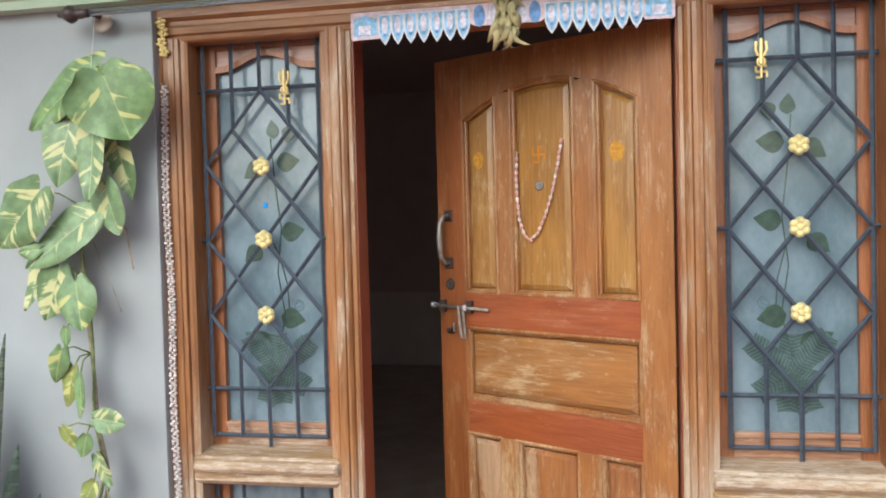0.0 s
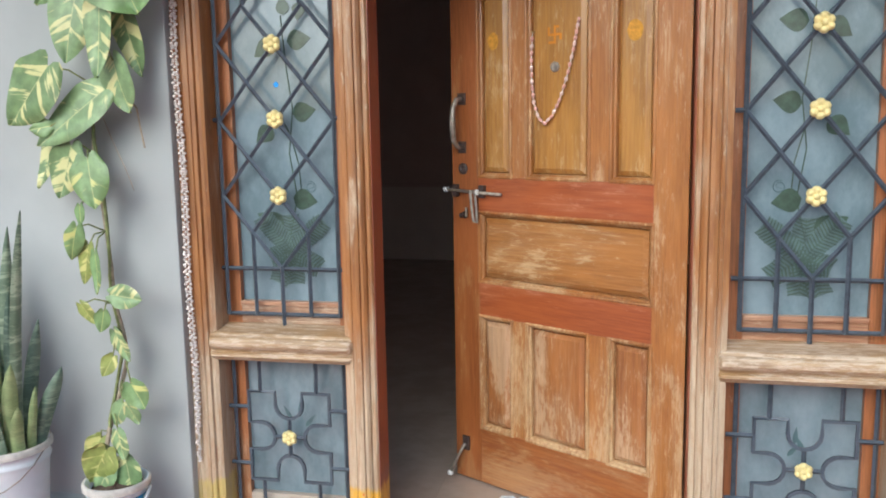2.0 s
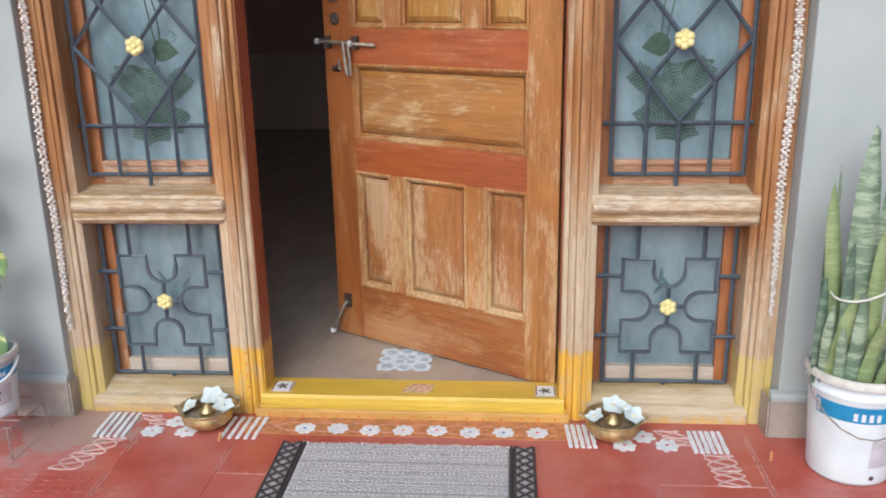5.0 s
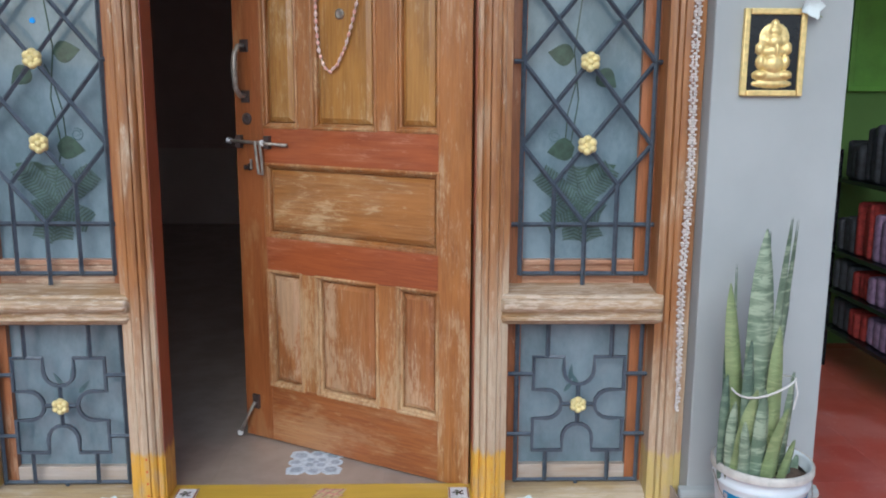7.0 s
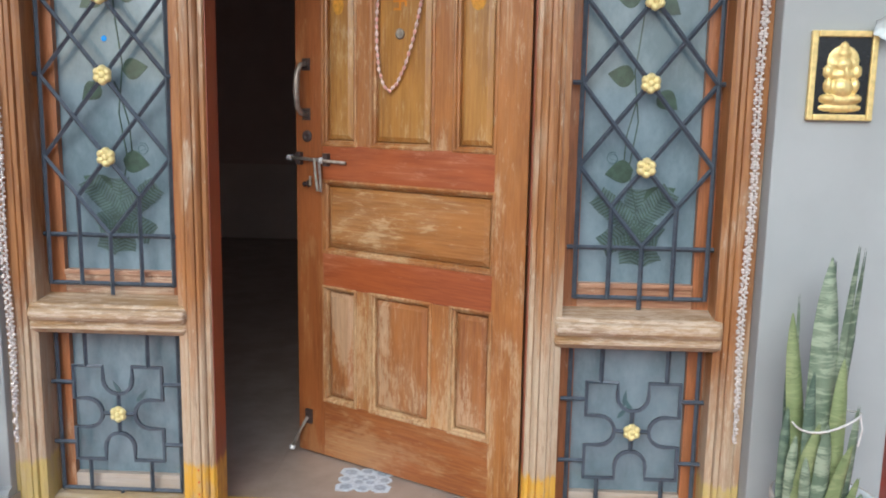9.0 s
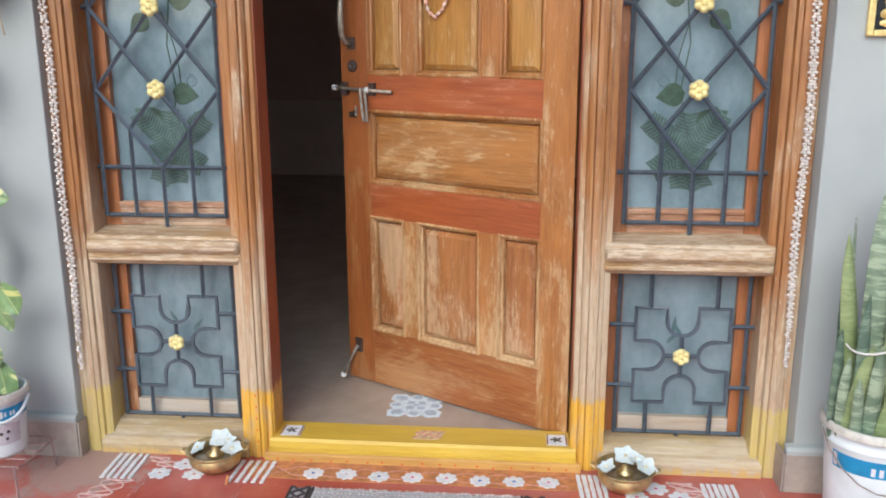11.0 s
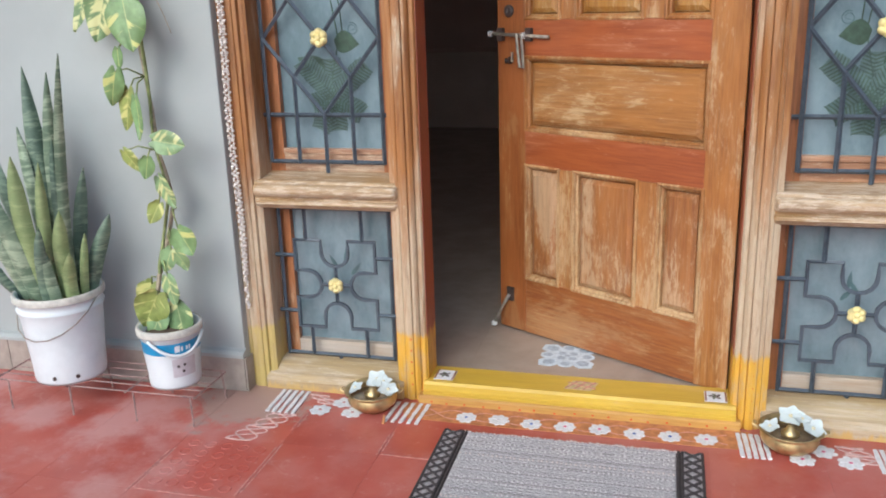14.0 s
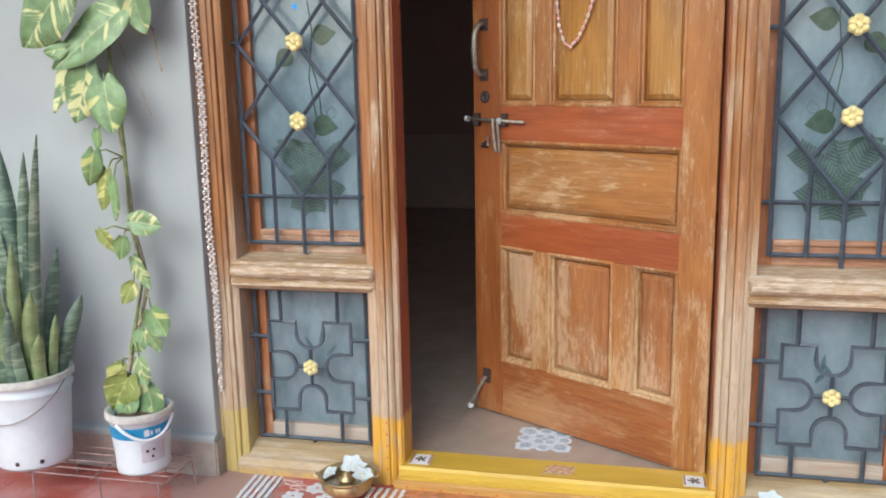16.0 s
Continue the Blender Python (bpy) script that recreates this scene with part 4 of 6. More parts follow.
def heart(length, width, curl, droop):
    """A heart-shaped leaf from its stalk at the origin towards -z, facing -y."""
    bm = bmesh.new()
    n, rows, cols = 12, [], [-1, -0.78, -0.5, -0.24, 0, 0.24, 0.5, 0.78, 1]
    for i in range(n + 1):
        k = i / n
        if k < 0.28:
            half = 0.62 + 0.38 * math.sin(math.pi / 2 * k / 0.28)
        else:
            half = max(0.0, math.cos(math.pi / 2 * ((k - 0.28) / 0.72) ** 1.2)) ** 0.85
        half = max(half * width / 2, 0.0006)
        row = []
        for s in cols:
            lobe = 0.17 * length * max(0.0, 1 - k / 0.45) * math.sin(math.pi * min(1.0, abs(s))) ** 0.8
            x = s * half
            z = -length * k + lobe
            wave = 0.05 * width * math.sin(7 * k + 2.5 * s) * s * s
            y = -curl * width * (0.25 - (abs(s) - 0.1) ** 2) * (1 - 0.4 * k) - 0.10 * width * abs(s) ** 0.8 + droop * length * (k - 0.35) ** 2 + wave
            row.append((x, y, z))
        rows.append(row)
    for off in (0.0, 0.0012):
        vs = [[bm.verts.new((x, y + off, z)) for x, y, z in row] for row in rows]
        for a, b in zip(vs, vs[1:]):
            for j in range(len(cols) - 1):
                bm.faces.new((a[j], a[j + 1], b[j + 1], b[j]))
    return bm


def petal_sheet(length, width, cup):
    """A rounded soft petal lying along +y, a little cupped."""
    bm = bmesh.new()
    for off in (0.0, -0.0008):
        rows = []
        for i in range(8):
            k = i / 7
            half = width / 2 * max(0.12, math.sin(math.pi * (0.08 + 0.90 * k) ** 0.85)) ** 0.75
            rows.append([bm.verts.new((s * half, length * k + 0.05 * length * (1 - s * s) * k, cup * length * (k * k * 0.9 + 0.35 * s * s * k) + off)) for s in (-1, -0.5, 0, 0.5, 1)])
        for a, b in zip(rows, rows[1:]):
            for j in range(4):
                bm.faces.new((a[j], a[j + 1], b[j + 1], b[j]))
    return bm


# ---- buckets ----
m_rim = plain("dusty_cream_plastic", (0.56, 0.53, 0.47), 0.5, 0.18, 25, 0.15)


def bucket(name, at, r0, r1, h, label, turn=0.0, ridge=True):
    b = thing(name, pose(*at, 0, 0, turn), label, "bucket", "plant buckets")
    lip = 0.012
    prof = [(0.0, 0.004), (r0 - 0.008, 0.004), (r0, 0.0), (r0 + 0.002, 0.010)]
    prof += [(r0 + (r1 - r0) * k, 0.012 + (h - 0.07) * k) for k in (0.25, 0.5, 0.75, 0.93)]
    if ridge:
        prof += [(r1 + 0.005, h - 0.062), (r1 + 0.007, h - 0.056), (r1 + 0.001, h - 0.050)]
    prof += [(r1 + 0.001, h - 0.028), (r1 + lip, h - 0.024), (r1 + lip, h - 0.006), (r1 + lip - 0.004, h), (r1 + 0.002, h - 0.002), (r1 - 0.002, h - 0.010), (r1 - 0.008, h - 0.07), (0.0, h - 0.07)]
    part("tub", lathe(prof, 48), m_white, b, "", True)
    bm = lathe([(r1 + 0.0024, h - 0.003), (r1 + lip - 0.004, h + 0.0012), (r1 + lip + 0.0012, h - 0.006), (r1 + lip + 0.0012, h - 0.0235)], 48)
    for cap in [f for f in bm.faces if len(f.verts) > 4]:
        bm.faces.remove(cap)
    part("rim", bm, m_rim, b, "dusty cream rim", True)
    bm = lathe([(r1 - 0.006, h - 0.034), (r1 * 0.7, h - 0.027), (r1 * 0.35, h - 0.031), (0.0, h - 0.026)], 24)
    for v in bm.verts:
        v.co.z += random.uniform(-0.006, 0.006)
    part("soil", bm, m_soil, b, "dry dark soil", True)
    for a in (-78, -42) if ridge else ():
        ob = part("drain_hole", lathe([(0, 0), (0.0075, 0), (0.0075, 0.001), (0, 0.001)], 10), m_dark_metal, b)
        ob.matrix_basis = pose((r0 + 0.0042) * math.cos(radians(a)), (r0 + 0.0042) * math.sin(radians(a)), 0.028, 90, 0, a + 90)
    return b


def wrap(parent, name, r_low, r_high, z0, z1, a0, a1, material, label=""):
    """A printed band round part of a tub."""
    bm = bmesh.new()
    n = 20
    rows = []
    for z, r in ((z0, r_low), (z1, r_high)):
        rows.append([bm.verts.new((r * math.cos(radians(a0 + (a1 - a0) * i / n)), r * math.sin(radians(a0 + (a1 - a0) * i / n)), z)) for i in range(n + 1)])
    for i in range(n):
        bm.faces.new((rows[0][i], rows[0][i + 1], rows[1][i + 1], rows[1][i]))
    part(name, bm, material, parent, label, True)


def tub_r(r0, r1, h, z):
    return r0 + (r1 - r0) * min(1.0, max(0.0, (z - 0.012) / (h - 0.07)))


R0, R1, H = 0.117, 0.137, 0.318
big = bucket("bucket", (-1.748, -0.250, 0.137), R0, R1, H, "large white plastic bucket with a snake plant on a wire rack")
part("wire_handle", tube([((R1 + 0.008) * math.cos(a), -(R1 + 0.012) * math.sin(a) * 0.98, H - 0.03 - 0.115 * math.sin(a)) for a in (-0.05 + 0.33 * i for i in range(10))], 0.0022, 6), m_steel, big, "thin wire handle")
r0, r1, h = 0.084, 0.096, 0.213
small = bucket("bucket", (-1.338, -0.240, 0.137), r0, r1, h, "small white paint bucket with a blue band holding a vine", 0.0, False)
wrap(small, "blue_band", tub_r(r0, r1, h, 0.128) + 0.0016, tub_r(r0, r1, h, 0.168) + 0.0016, 0.128, 0.168, -190, 20, m_blue, "blue printed band")
wrap(small, "label_patch", tub_r(r0, r1, h, 0.045) + 0.0012, tub_r(r0, r1, h, 0.112) + 0.0012, 0.045, 0.112, -60, -8, m_label, "faded grey label")
wrap(small, "white_print", tub_r(r0, r1, h, 0.137) + 0.0024, tub_r(r0, r1, h, 0.160) + 0.0024, 0.137, 0.160, -52, -42, m_powder)
for a in (-40, -30, -24):
    wrap(small, "white_print", tub_r(r0, r1, h, 0.140) + 0.0024, tub_r(r0, r1, h, 0.155) + 0.0024, 0.140, 0.155, a, a + 4, m_powder)
part("handle", tube([((r1 + 0.012) * math.cos(a), (r1 + 0.012) * math.sin(a) * 1.0, h - 0.03 - 0.055 * math.sin(math.pi * k / 12)) for k, a in ((k, radians(-100 + 115 * k / 12)) for k in range(13))], 0.0055, 8), m_white, small, "white plastic handle", True)
for a, z in ((-48, 0.085), (-35, 0.088), (-38, 0.065)):
    ob = part("hole", lathe([(0, 0), (0.005, 0), (0.005, 0.001), (0, 0.001)], 8), m_dark_metal, small)
    rr = tub_r(r0, r1, h, z) + 0.0018
    ob.matrix_basis = pose(rr * math.cos(radians(a)), rr * math.sin(radians(a)), z, 90, 0, a + 90)
R0b, R1b, Hb = 0.113, 0.133, 0.335
right_tub = bucket("bucket", (1.342, -0.262, FLOOR), R0b, R1b, Hb, "large white paint bucket with a blue band holding a snake plant")
wrap(right_tub, "blue_band", tub_r(R0b, R1b, Hb, 0.205) + 0.0012, tub_r(R0b, R1b, Hb, 0.255) + 0.0012, 0.205, 0.255, -162, 40, m_blue, "blue printed band")
wrap(right_tub, "white_print", tub_r(R0b, R1b, Hb, 0.21) + 0.002, tub_r(R0b, R1b, Hb, 0.25) + 0.002, 0.21, 0.25, -160, -154, m_label)
for i in range(4):
    wrap(right_tub, "white_print", tub_r(R0b, R1b, Hb, 0.212) + 0.002, tub_r(R0b, R1b, Hb, 0.236) + 0.002, 0.212, 0.236, -112 + 9 * i, -107 + 9 * i, m_powder)
wrap(right_tub, "label_patch", tub_r(R0b, R1b, Hb, 0.06) + 0.0012, tub_r(R0b, R1b, Hb, 0.15) + 0.0012, 0.06, 0.15, -85, -30, m_label, "faded label")
part("wire_handle", tube([((R1b + 0.012) * math.cos(a) * -1, -(R1b + 0.014) * math.sin(a), Hb - 0.035 - 0.15 * math.sin(a) * 0.9) for a in (0.33 * i for i in range(10))], 0.0022, 6), m_steel, right_tub)

# wire rack under the two buckets
rack = thing("wire_rack", pose(-1.6, -0.24, FLOOR), "low rusty wire plant rack on the porch floor", "rack")
m_rust = plain("rusty_wire", (0.29, 0.19, 0.175), 0.7, 0.3, 60)
for y in (-0.105, -0.055, 0.0, 0.055, 0.105):
    part("wire", tube([(-0.40, y, 0.107), (0.39, y, 0.107)], 0.0025, 6), m_rust, rack)
for x in (-0.40, -0.10, 0.13, 0.39):
    part("cross_wire", tube([(x, -0.108, 0.102), (x, 0.108, 0.102)], 0.0032, 6), m_rust, rack)
for x in (-0.34, -0.09, 0.16, 0.375):
    for y in (-0.105, 0.105):
        part("leg", tube([(x, y, 0.105), (x + 0.006, y * 1.06, 0.0)], 0.0032, 6), m_rust, rack)

# snake plants
left_snake = thing("snake_plant", pose(-1.748, -0.245, 0.137 + H - 0.05), "tall snake plant with banded dark green leaves in a bucket", "plant", "snake plants")
for x, y, tx, ty, tz, w, tw, kind in (
    (-0.02, 0.03, -0.03, 0.03, 0.70, 0.062, 0.3, 0), (0.02, 0.04, 0.04, 0.05, 0.68, 0.05, 0.6, 1), (0.06, 0.0, 0.145, -0.02, 0.735, 0.040, 0.9, 1),
    (-0.06, 0.02, -0.22, 0.0, 0.57, 0.058, -0.2, 0), (-0.08, -0.02, -0.27, -0.02, 0.33, 0.055, 0.1, 0), (-0.07, -0.05, -0.16, -0.10, 0.42, 0.060, 0.2, 1),
    (0.0, -0.06, -0.02, -0.10, 0.46, 0.064, 0.1, 2), (0.03, -0.05, 0.06, -0.08, 0.44, 0.042, 0.4, 2), (0.08, -0.03, 0.10, -0.07, 0.30, 0.055, 0.2, 2),
    (0.09, 0.03, 0.20, 0.04, 0.27, 0.060, 0.2, 0), (-0.04, -0.07, -0.10, -0.12, 0.36, 0.062, 0.0, 1), (-0.09, 0.0, -0.20, -0.05, 0.24, 0.05, 0.3, 0),
    (0.05, 0.05, 0.10, 0.08, 0.40, 0.05, 0.5, 0), (0.10, -0.04, 0.13, -0.09, 0.18, 0.045, 0.3, 2), (-0.02, 0.0, -0.06, 0.0, 0.53, 0.055, -0.4, 1), (0.0, 0.06, 0.0, 0.09, 0.55, 0.05, 0.8, 0),
    (0.04, -0.08, 0.03, -0.11, 0.22, 0.05, 0.2, 1), (-0.05, 0.06, -0.12, 0.08, 0.5, 0.05, 0.1, 0),
    (-0.01, -0.03, 0.035, -0.05, 0.40, 0.034, 0.2, 2), (-0.03, 0.05, -0.065, 0.06, 0.63, 0.05, -0.3, 1), (0.05, -0.01, 0.075, -0.02, 0.50, 0.04, 0.5, 0), (-0.09, -0.03, -0.235, -0.05, 0.44, 0.05, 0.0, 0), (-0.08, -0.06, -0.14, -0.11, 0.27, 0.05, 0.1, 1), (0.02, -0.09, 0.055, -0.12, 0.26, 0.042, 0.1, 0), (0.11, 0.0, 0.135, -0.01, 0.22, 0.03, 0.2, 2), (-0.10, -0.04, -0.18, -0.09, 0.16, 0.04, 0.2, 0)):
    part("leaf", blade((0.85 * x, 0.85 * y, -0.02), (1.06 * tx, ty, 1.14 * tz), 1.04 * w, (random.uniform(-0.022, 0.022), -0.01, 0), tw), (m_snake, m_snake_pale, m_snake_young)[kind], left_snake, "", True)

right_snake = thing("snake_plant", pose(1.328, -0.262, FLOOR + Hb - 0.05), "pale banded snake plant tied together with white cord", "plant", "snake plants")
for x, y, z, tx, ty, tz, w, tw, kind in (
    (-0.023, -0.02, 0.0, -0.028, -0.015, 0.742, 0.086, -0.2, 1), (0.007, 0.0, 0.0, 0.048, 0.0, 0.775, 0.044, 0.45, 1), (0.019, 0.01, 0.0, 0.069, 0.01, 0.764, 0.034, 0.6, 1),
    (0.001, 0.04, 0.0, 0.004, 0.04, 0.725, 0.052, 0.2, 0), (-0.050, 0.0, 0.0, -0.119, -0.01, 0.584, 0.054, -0.1, 2), (-0.070, 0.03, 0.0, -0.091, 0.03, 0.630, 0.015, 0.3, 1),
    (-0.104, -0.02, 0.0, -0.117, -0.03, 0.321, 0.044, 0.2, 0), (-0.094, 0.01, 0.0, -0.112, 0.02, 0.408, 0.018, 0.2, 0), (0.020, 0.03, 0.0, 0.070, 0.03, 0.531, 0.046, 0.3, 0),
    (-0.077, -0.05, 0.0, -0.043, -0.07, 0.290, 0.068, 0.1, 2), (-0.034, -0.07, 0.0, -0.023, -0.075, 0.290, 0.052, 0.0, 1), (0.001, -0.07, 0.0, 0.043, -0.085, 0.239, 0.058, 0.2, 2),
    (0.040, -0.06, 0.0, 0.070, -0.08, 0.143, 0.040, 0.3, 2), (0.078, -0.03, 0.0, 0.082, -0.04, 0.085, 0.050, 0.4, 0), (0.108, 0.0, 0.0, 0.118, 0.0, 0.060, 0.045, 0.3, 1),
    (-0.070, -0.075, 0.0, -0.080, -0.09, 0.200, 0.040, 0.1, 1),
    (-0.040, -0.045, 0.0, -0.062, -0.05, 0.430, 0.050, 0.2, 0), (0.010, -0.045, 0.0, 0.015, -0.05, 0.470, 0.048, -0.3, 2), (-0.090, -0.045, 0.0, -0.100, -0.06, 0.250, 0.042, 0.0, 1), (0.050, -0.02, 0.0, 0.075, -0.03, 0.330, 0.040, 0.3, 1)):
    part("leaf", blade((x, y, z - 0.02), (tx, ty, tz), w * 1.05, (random.uniform(-0.008, 0.004), -0.006, 0), tw), (m_snake, m_snake_pale, m_snake_young)[kind], right_snake, "", True)
knot = part("tie_cord", tube([(-0.01 + 0.088 * math.cos(a), -0.02 + 0.085 * math.sin(a), 0.29 - 0.010 * math.sin(2 * a) + 0.018 * math.cos(a)) for a in (2 * math.pi * i / 24 for i in range(24))], 0.0032, 6, closed=True), m_rope, right_snake, "loose white cord", True)
part("cord_tail", tube([(0.075, -0.04, 0.308), (0.08, -0.05, 0.27), (0.072, -0.05, 0.22)], 0.0028, 6), m_rope, knot)

# climbing vine in the small bucket
vine = thing("money_plant", pose(-1.338, -0.165, 0.30), "climbing money plant with large variegated yellow-green heart leaves", "plant")
OX, OZ = 1.338, 0.30
stem = [(-1.400, 0.33), (-1.385, 0.45), (-1.380, 0.50), (-1.400, 0.56), (-1.371, 0.647), (-1.345, 0.734), (-1.357, 0.817), (-1.380, 0.914), (-1.383, 1.037), (-1.392, 1.158), (-1.402, 1.28), (-1.418, 1.42), (-1.410, 1.54), (-1.393, 1.634), (-1.36, 1.82), (-1.325, 2.06)]
part("main_stem", tube([(x + OX, 0.05 if z > 0.5 else -0.075 + 0.25 * max(0, z - 0.33), z - OZ) for x, z in stem], 0.0075, 7, taper=[1.1 - 0.03 * i for i in range(16)]), m_stem, vine, "", True)
part("second_stem", tube([(x + OX + 0.012 * math.sin(6 * z), 0.045 if z > 0.5 else -0.03, z - OZ + 0.03) for x, z in stem[1:13]], 0.0058, 6), m_stem_green, vine, "", True)
for width_, run in ((0.0032, ((-1.305, 1.60), (-1.270, 1.56), (-1.262, 1.50), (-1.250, 1.43))), (0.0016, ((-1.395, 1.53), (-1.365, 1.45), (-1.325, 1.36), (-1.300, 1.29)))):
    part("air_root", tube([(p[0] + OX, 0.085, p[1] - OZ) for p in run], width_, 5), m_stem, vine)
upper = [(-1.318, 2.105, 0.325, -145, 0.150), (-1.274, 2.072, 0.225, -69, 0.275), (-1.421, 1.965, 0.247, -102, 0.150), (-1.322, 1.935, 0.265, -92, 0.105), (-1.288, 1.905, 0.234, -77, 0.095), (-1.308, 1.728, 0.172, -73, 0.125), (-1.512, 1.714, 0.246, -132, 0.186), (-1.344, 1.643, 0.300, -141, 0.141), (-1.535, 1.526, 0.070, -170, 0.060), (-1.560, 1.490, 0.176, -103, 0.070), (-1.480, 1.461, 0.177, -107, 0.123), (-1.397, 1.418, 0.160, -82, 0.122)]
lower = [(-1.445, 1.252, 0.064, -92, 0.036), (-1.452, 1.184, 0.120, -107, 0.066), (-1.430, 1.118, 0.130, -102, 0.068), (-1.398, 1.092, 0.130, -80, 0.049), (-1.335, 0.965, 0.110, -9, 0.078), (-1.470, 0.924, 0.085, -55, 0.048), (-1.375, 0.905, 0.072, -104, 0.056), (-1.356, 0.832, 0.112, -58, 0.067), (-1.362, 0.750, 0.075, -118, 0.058), (-1.289, 0.667, 0.095, -60, 0.085), (-1.340, 0.590, 0.083, -111, 0.063), (-1.310, 0.585, 0.068, -58, 0.068), (-1.410, 0.478, 0.091, -120, 0.077), (-1.337, 0.505, 0.095, -70, 0.076), (-1.374, 0.449, 0.127, -118, 0.116), (-1.319, 0.407, 0.122, -80, 0.094), (-1.368, 0.394, 0.109, -113, 0.079)]
for i, (x, z, length, angle, width) in enumerate(upper + lower):
    big_leaf = i < len(upper)
    depth = (0.01, -0.03, 0.02, -0.015, 0.035)[i % 5] * (1.0 if big_leaf else 0.5) - (0.0 if big_leaf else 0.02) - (0.04 if z < 0.55 else 0.0)
    material = m_pothos
    if i in (0, 1, 8, 11, 12, 13, 15, 18, 21):
        material = m_pothos_plain
    if i in (4, 6, 9, 10, 27):
        material = m_pothos_striped
    if i in (14, 17, 20, 24, 26):
        material = m_pothos_yellow
    ob = part("leaf", heart(length, width * 1.06, random.uniform(0.0, 0.16), random.uniform(-0.1, 0.3)), material, vine, "", True)
    x, z = (x + 0.012, z - 0.020) if big_leaf else (x + 0.004, z - 0.004)
    ob.matrix_basis = pose(x + OX, depth, z - OZ) @ pose(0, 0, 0, 0, -(angle + 90), 0) @ pose(0, 0, 0, random.uniform(-12, 6), 0, random.uniform(-18, 18))
    near = min(stem, key=lambda p: abs(p[1] - z - 0.03))
    a, b = Vector((near[0] + OX, 0.045 if z > 0.5 else -0.05, near[1] - OZ)), Vector((x + OX, depth, z - OZ))
    part("leaf_stalk", tube([a, a.lerp(b, 0.5) + Vector((0, -0.012, 0.018)), b], 0.0028, 5), m_stem_green, vine, "", True)

# ---- over the door ----
rod = thing("curtain_rod", pose(0, -0.14, 2.262), "bright steel curtain rod with a dark finial over the entrance", "curtain rod")
part("pipe", tube([(-1.345, 0, 0), (1.345, 0, 0)], 0.0105, 14), plain("polished_steel_pipe", (0.62, 0.62, 0.64), 0.16, 0.06, 30, 0.03, Metallic=0.95), rod, "", True)
for s in (-1, 1):
    ob = part("finial", lathe([(0.0, 0.0), (0.008, 0.002), (0.010, 0.014), (0.022, 0.030), (0.030, 0.046), (0.022, 0.064), (0.014, 0.068), (0.018, 0.082), (0.014, 0.096), (0.014, 0.11)], 14), m_dark_metal, rod, "dark bronze finial", True)
    ob.matrix_basis = pose(s * 1.45, 0, 0, 0, -s * 90, 0)
    part("bracket_arm", tube([(s * 1.33, 0.06, -0.002), (s * 1.33, 0.0, -0.002)], 0.009, 8), m_dark_metal, rod)
    ob = part("rosette_block", lathe([(0, 0), (0.034, 0), (0.036, 0.006), (0.028, 0.012), (0.0, 0.014)], 20), m_sash_foot, rod, "round pale wooden wall block", True)
    ob.matrix_basis = pose(s * 1.325, 0.0595, -0.018, 90, 0, 0)
tie = thing("tie_string", pose(-1.325, -0.13, 2.1), "thin beige string holding up the climbing plant", "string")
part("strand", tube([(0, 0, 0.15), (0.002, -0.02, 0.05), (0.0, -0.03, -0.02)], 0.0011, 5), m_rope, tie)

m_band = plain("pink_white_print", (0.66, 0.52, 0.56), 0.5, 0.2, 40)
m_sky_print = plain("sky_blue_print", (0.26, 0.48, 0.68), 0.5, 0.35, 40)
m_pink_print = plain("pale_pink_print", (0.64, 0.60, 0.68), 0.5, 0.3, 70)
m_navy_print = plain("deep_blue_print", (0.12, 0.26, 0.52), 0.5, 0.3, 60)
toran = thing("door_toran", pose(0, -0.030, 2.19), "printed blue and pink festoon with pointed pendants over the door", "festoon")
part("band", prism([(-0.495, -0.045), (-0.49, -0.052), (-0.40, -0.050), (-0.39, -0.03), (-0.12, -0.02), (-0.10, -0.032), (0.10, -0.032), (0.12, -0.02), (0.40, -0.035), (0.41, -0.048), (0.49, -0.050), (0.495, -0.045), (0.495, 0.034), (-0.495, 0.034)], "y", 0.0, 0.003), m_band, toran)
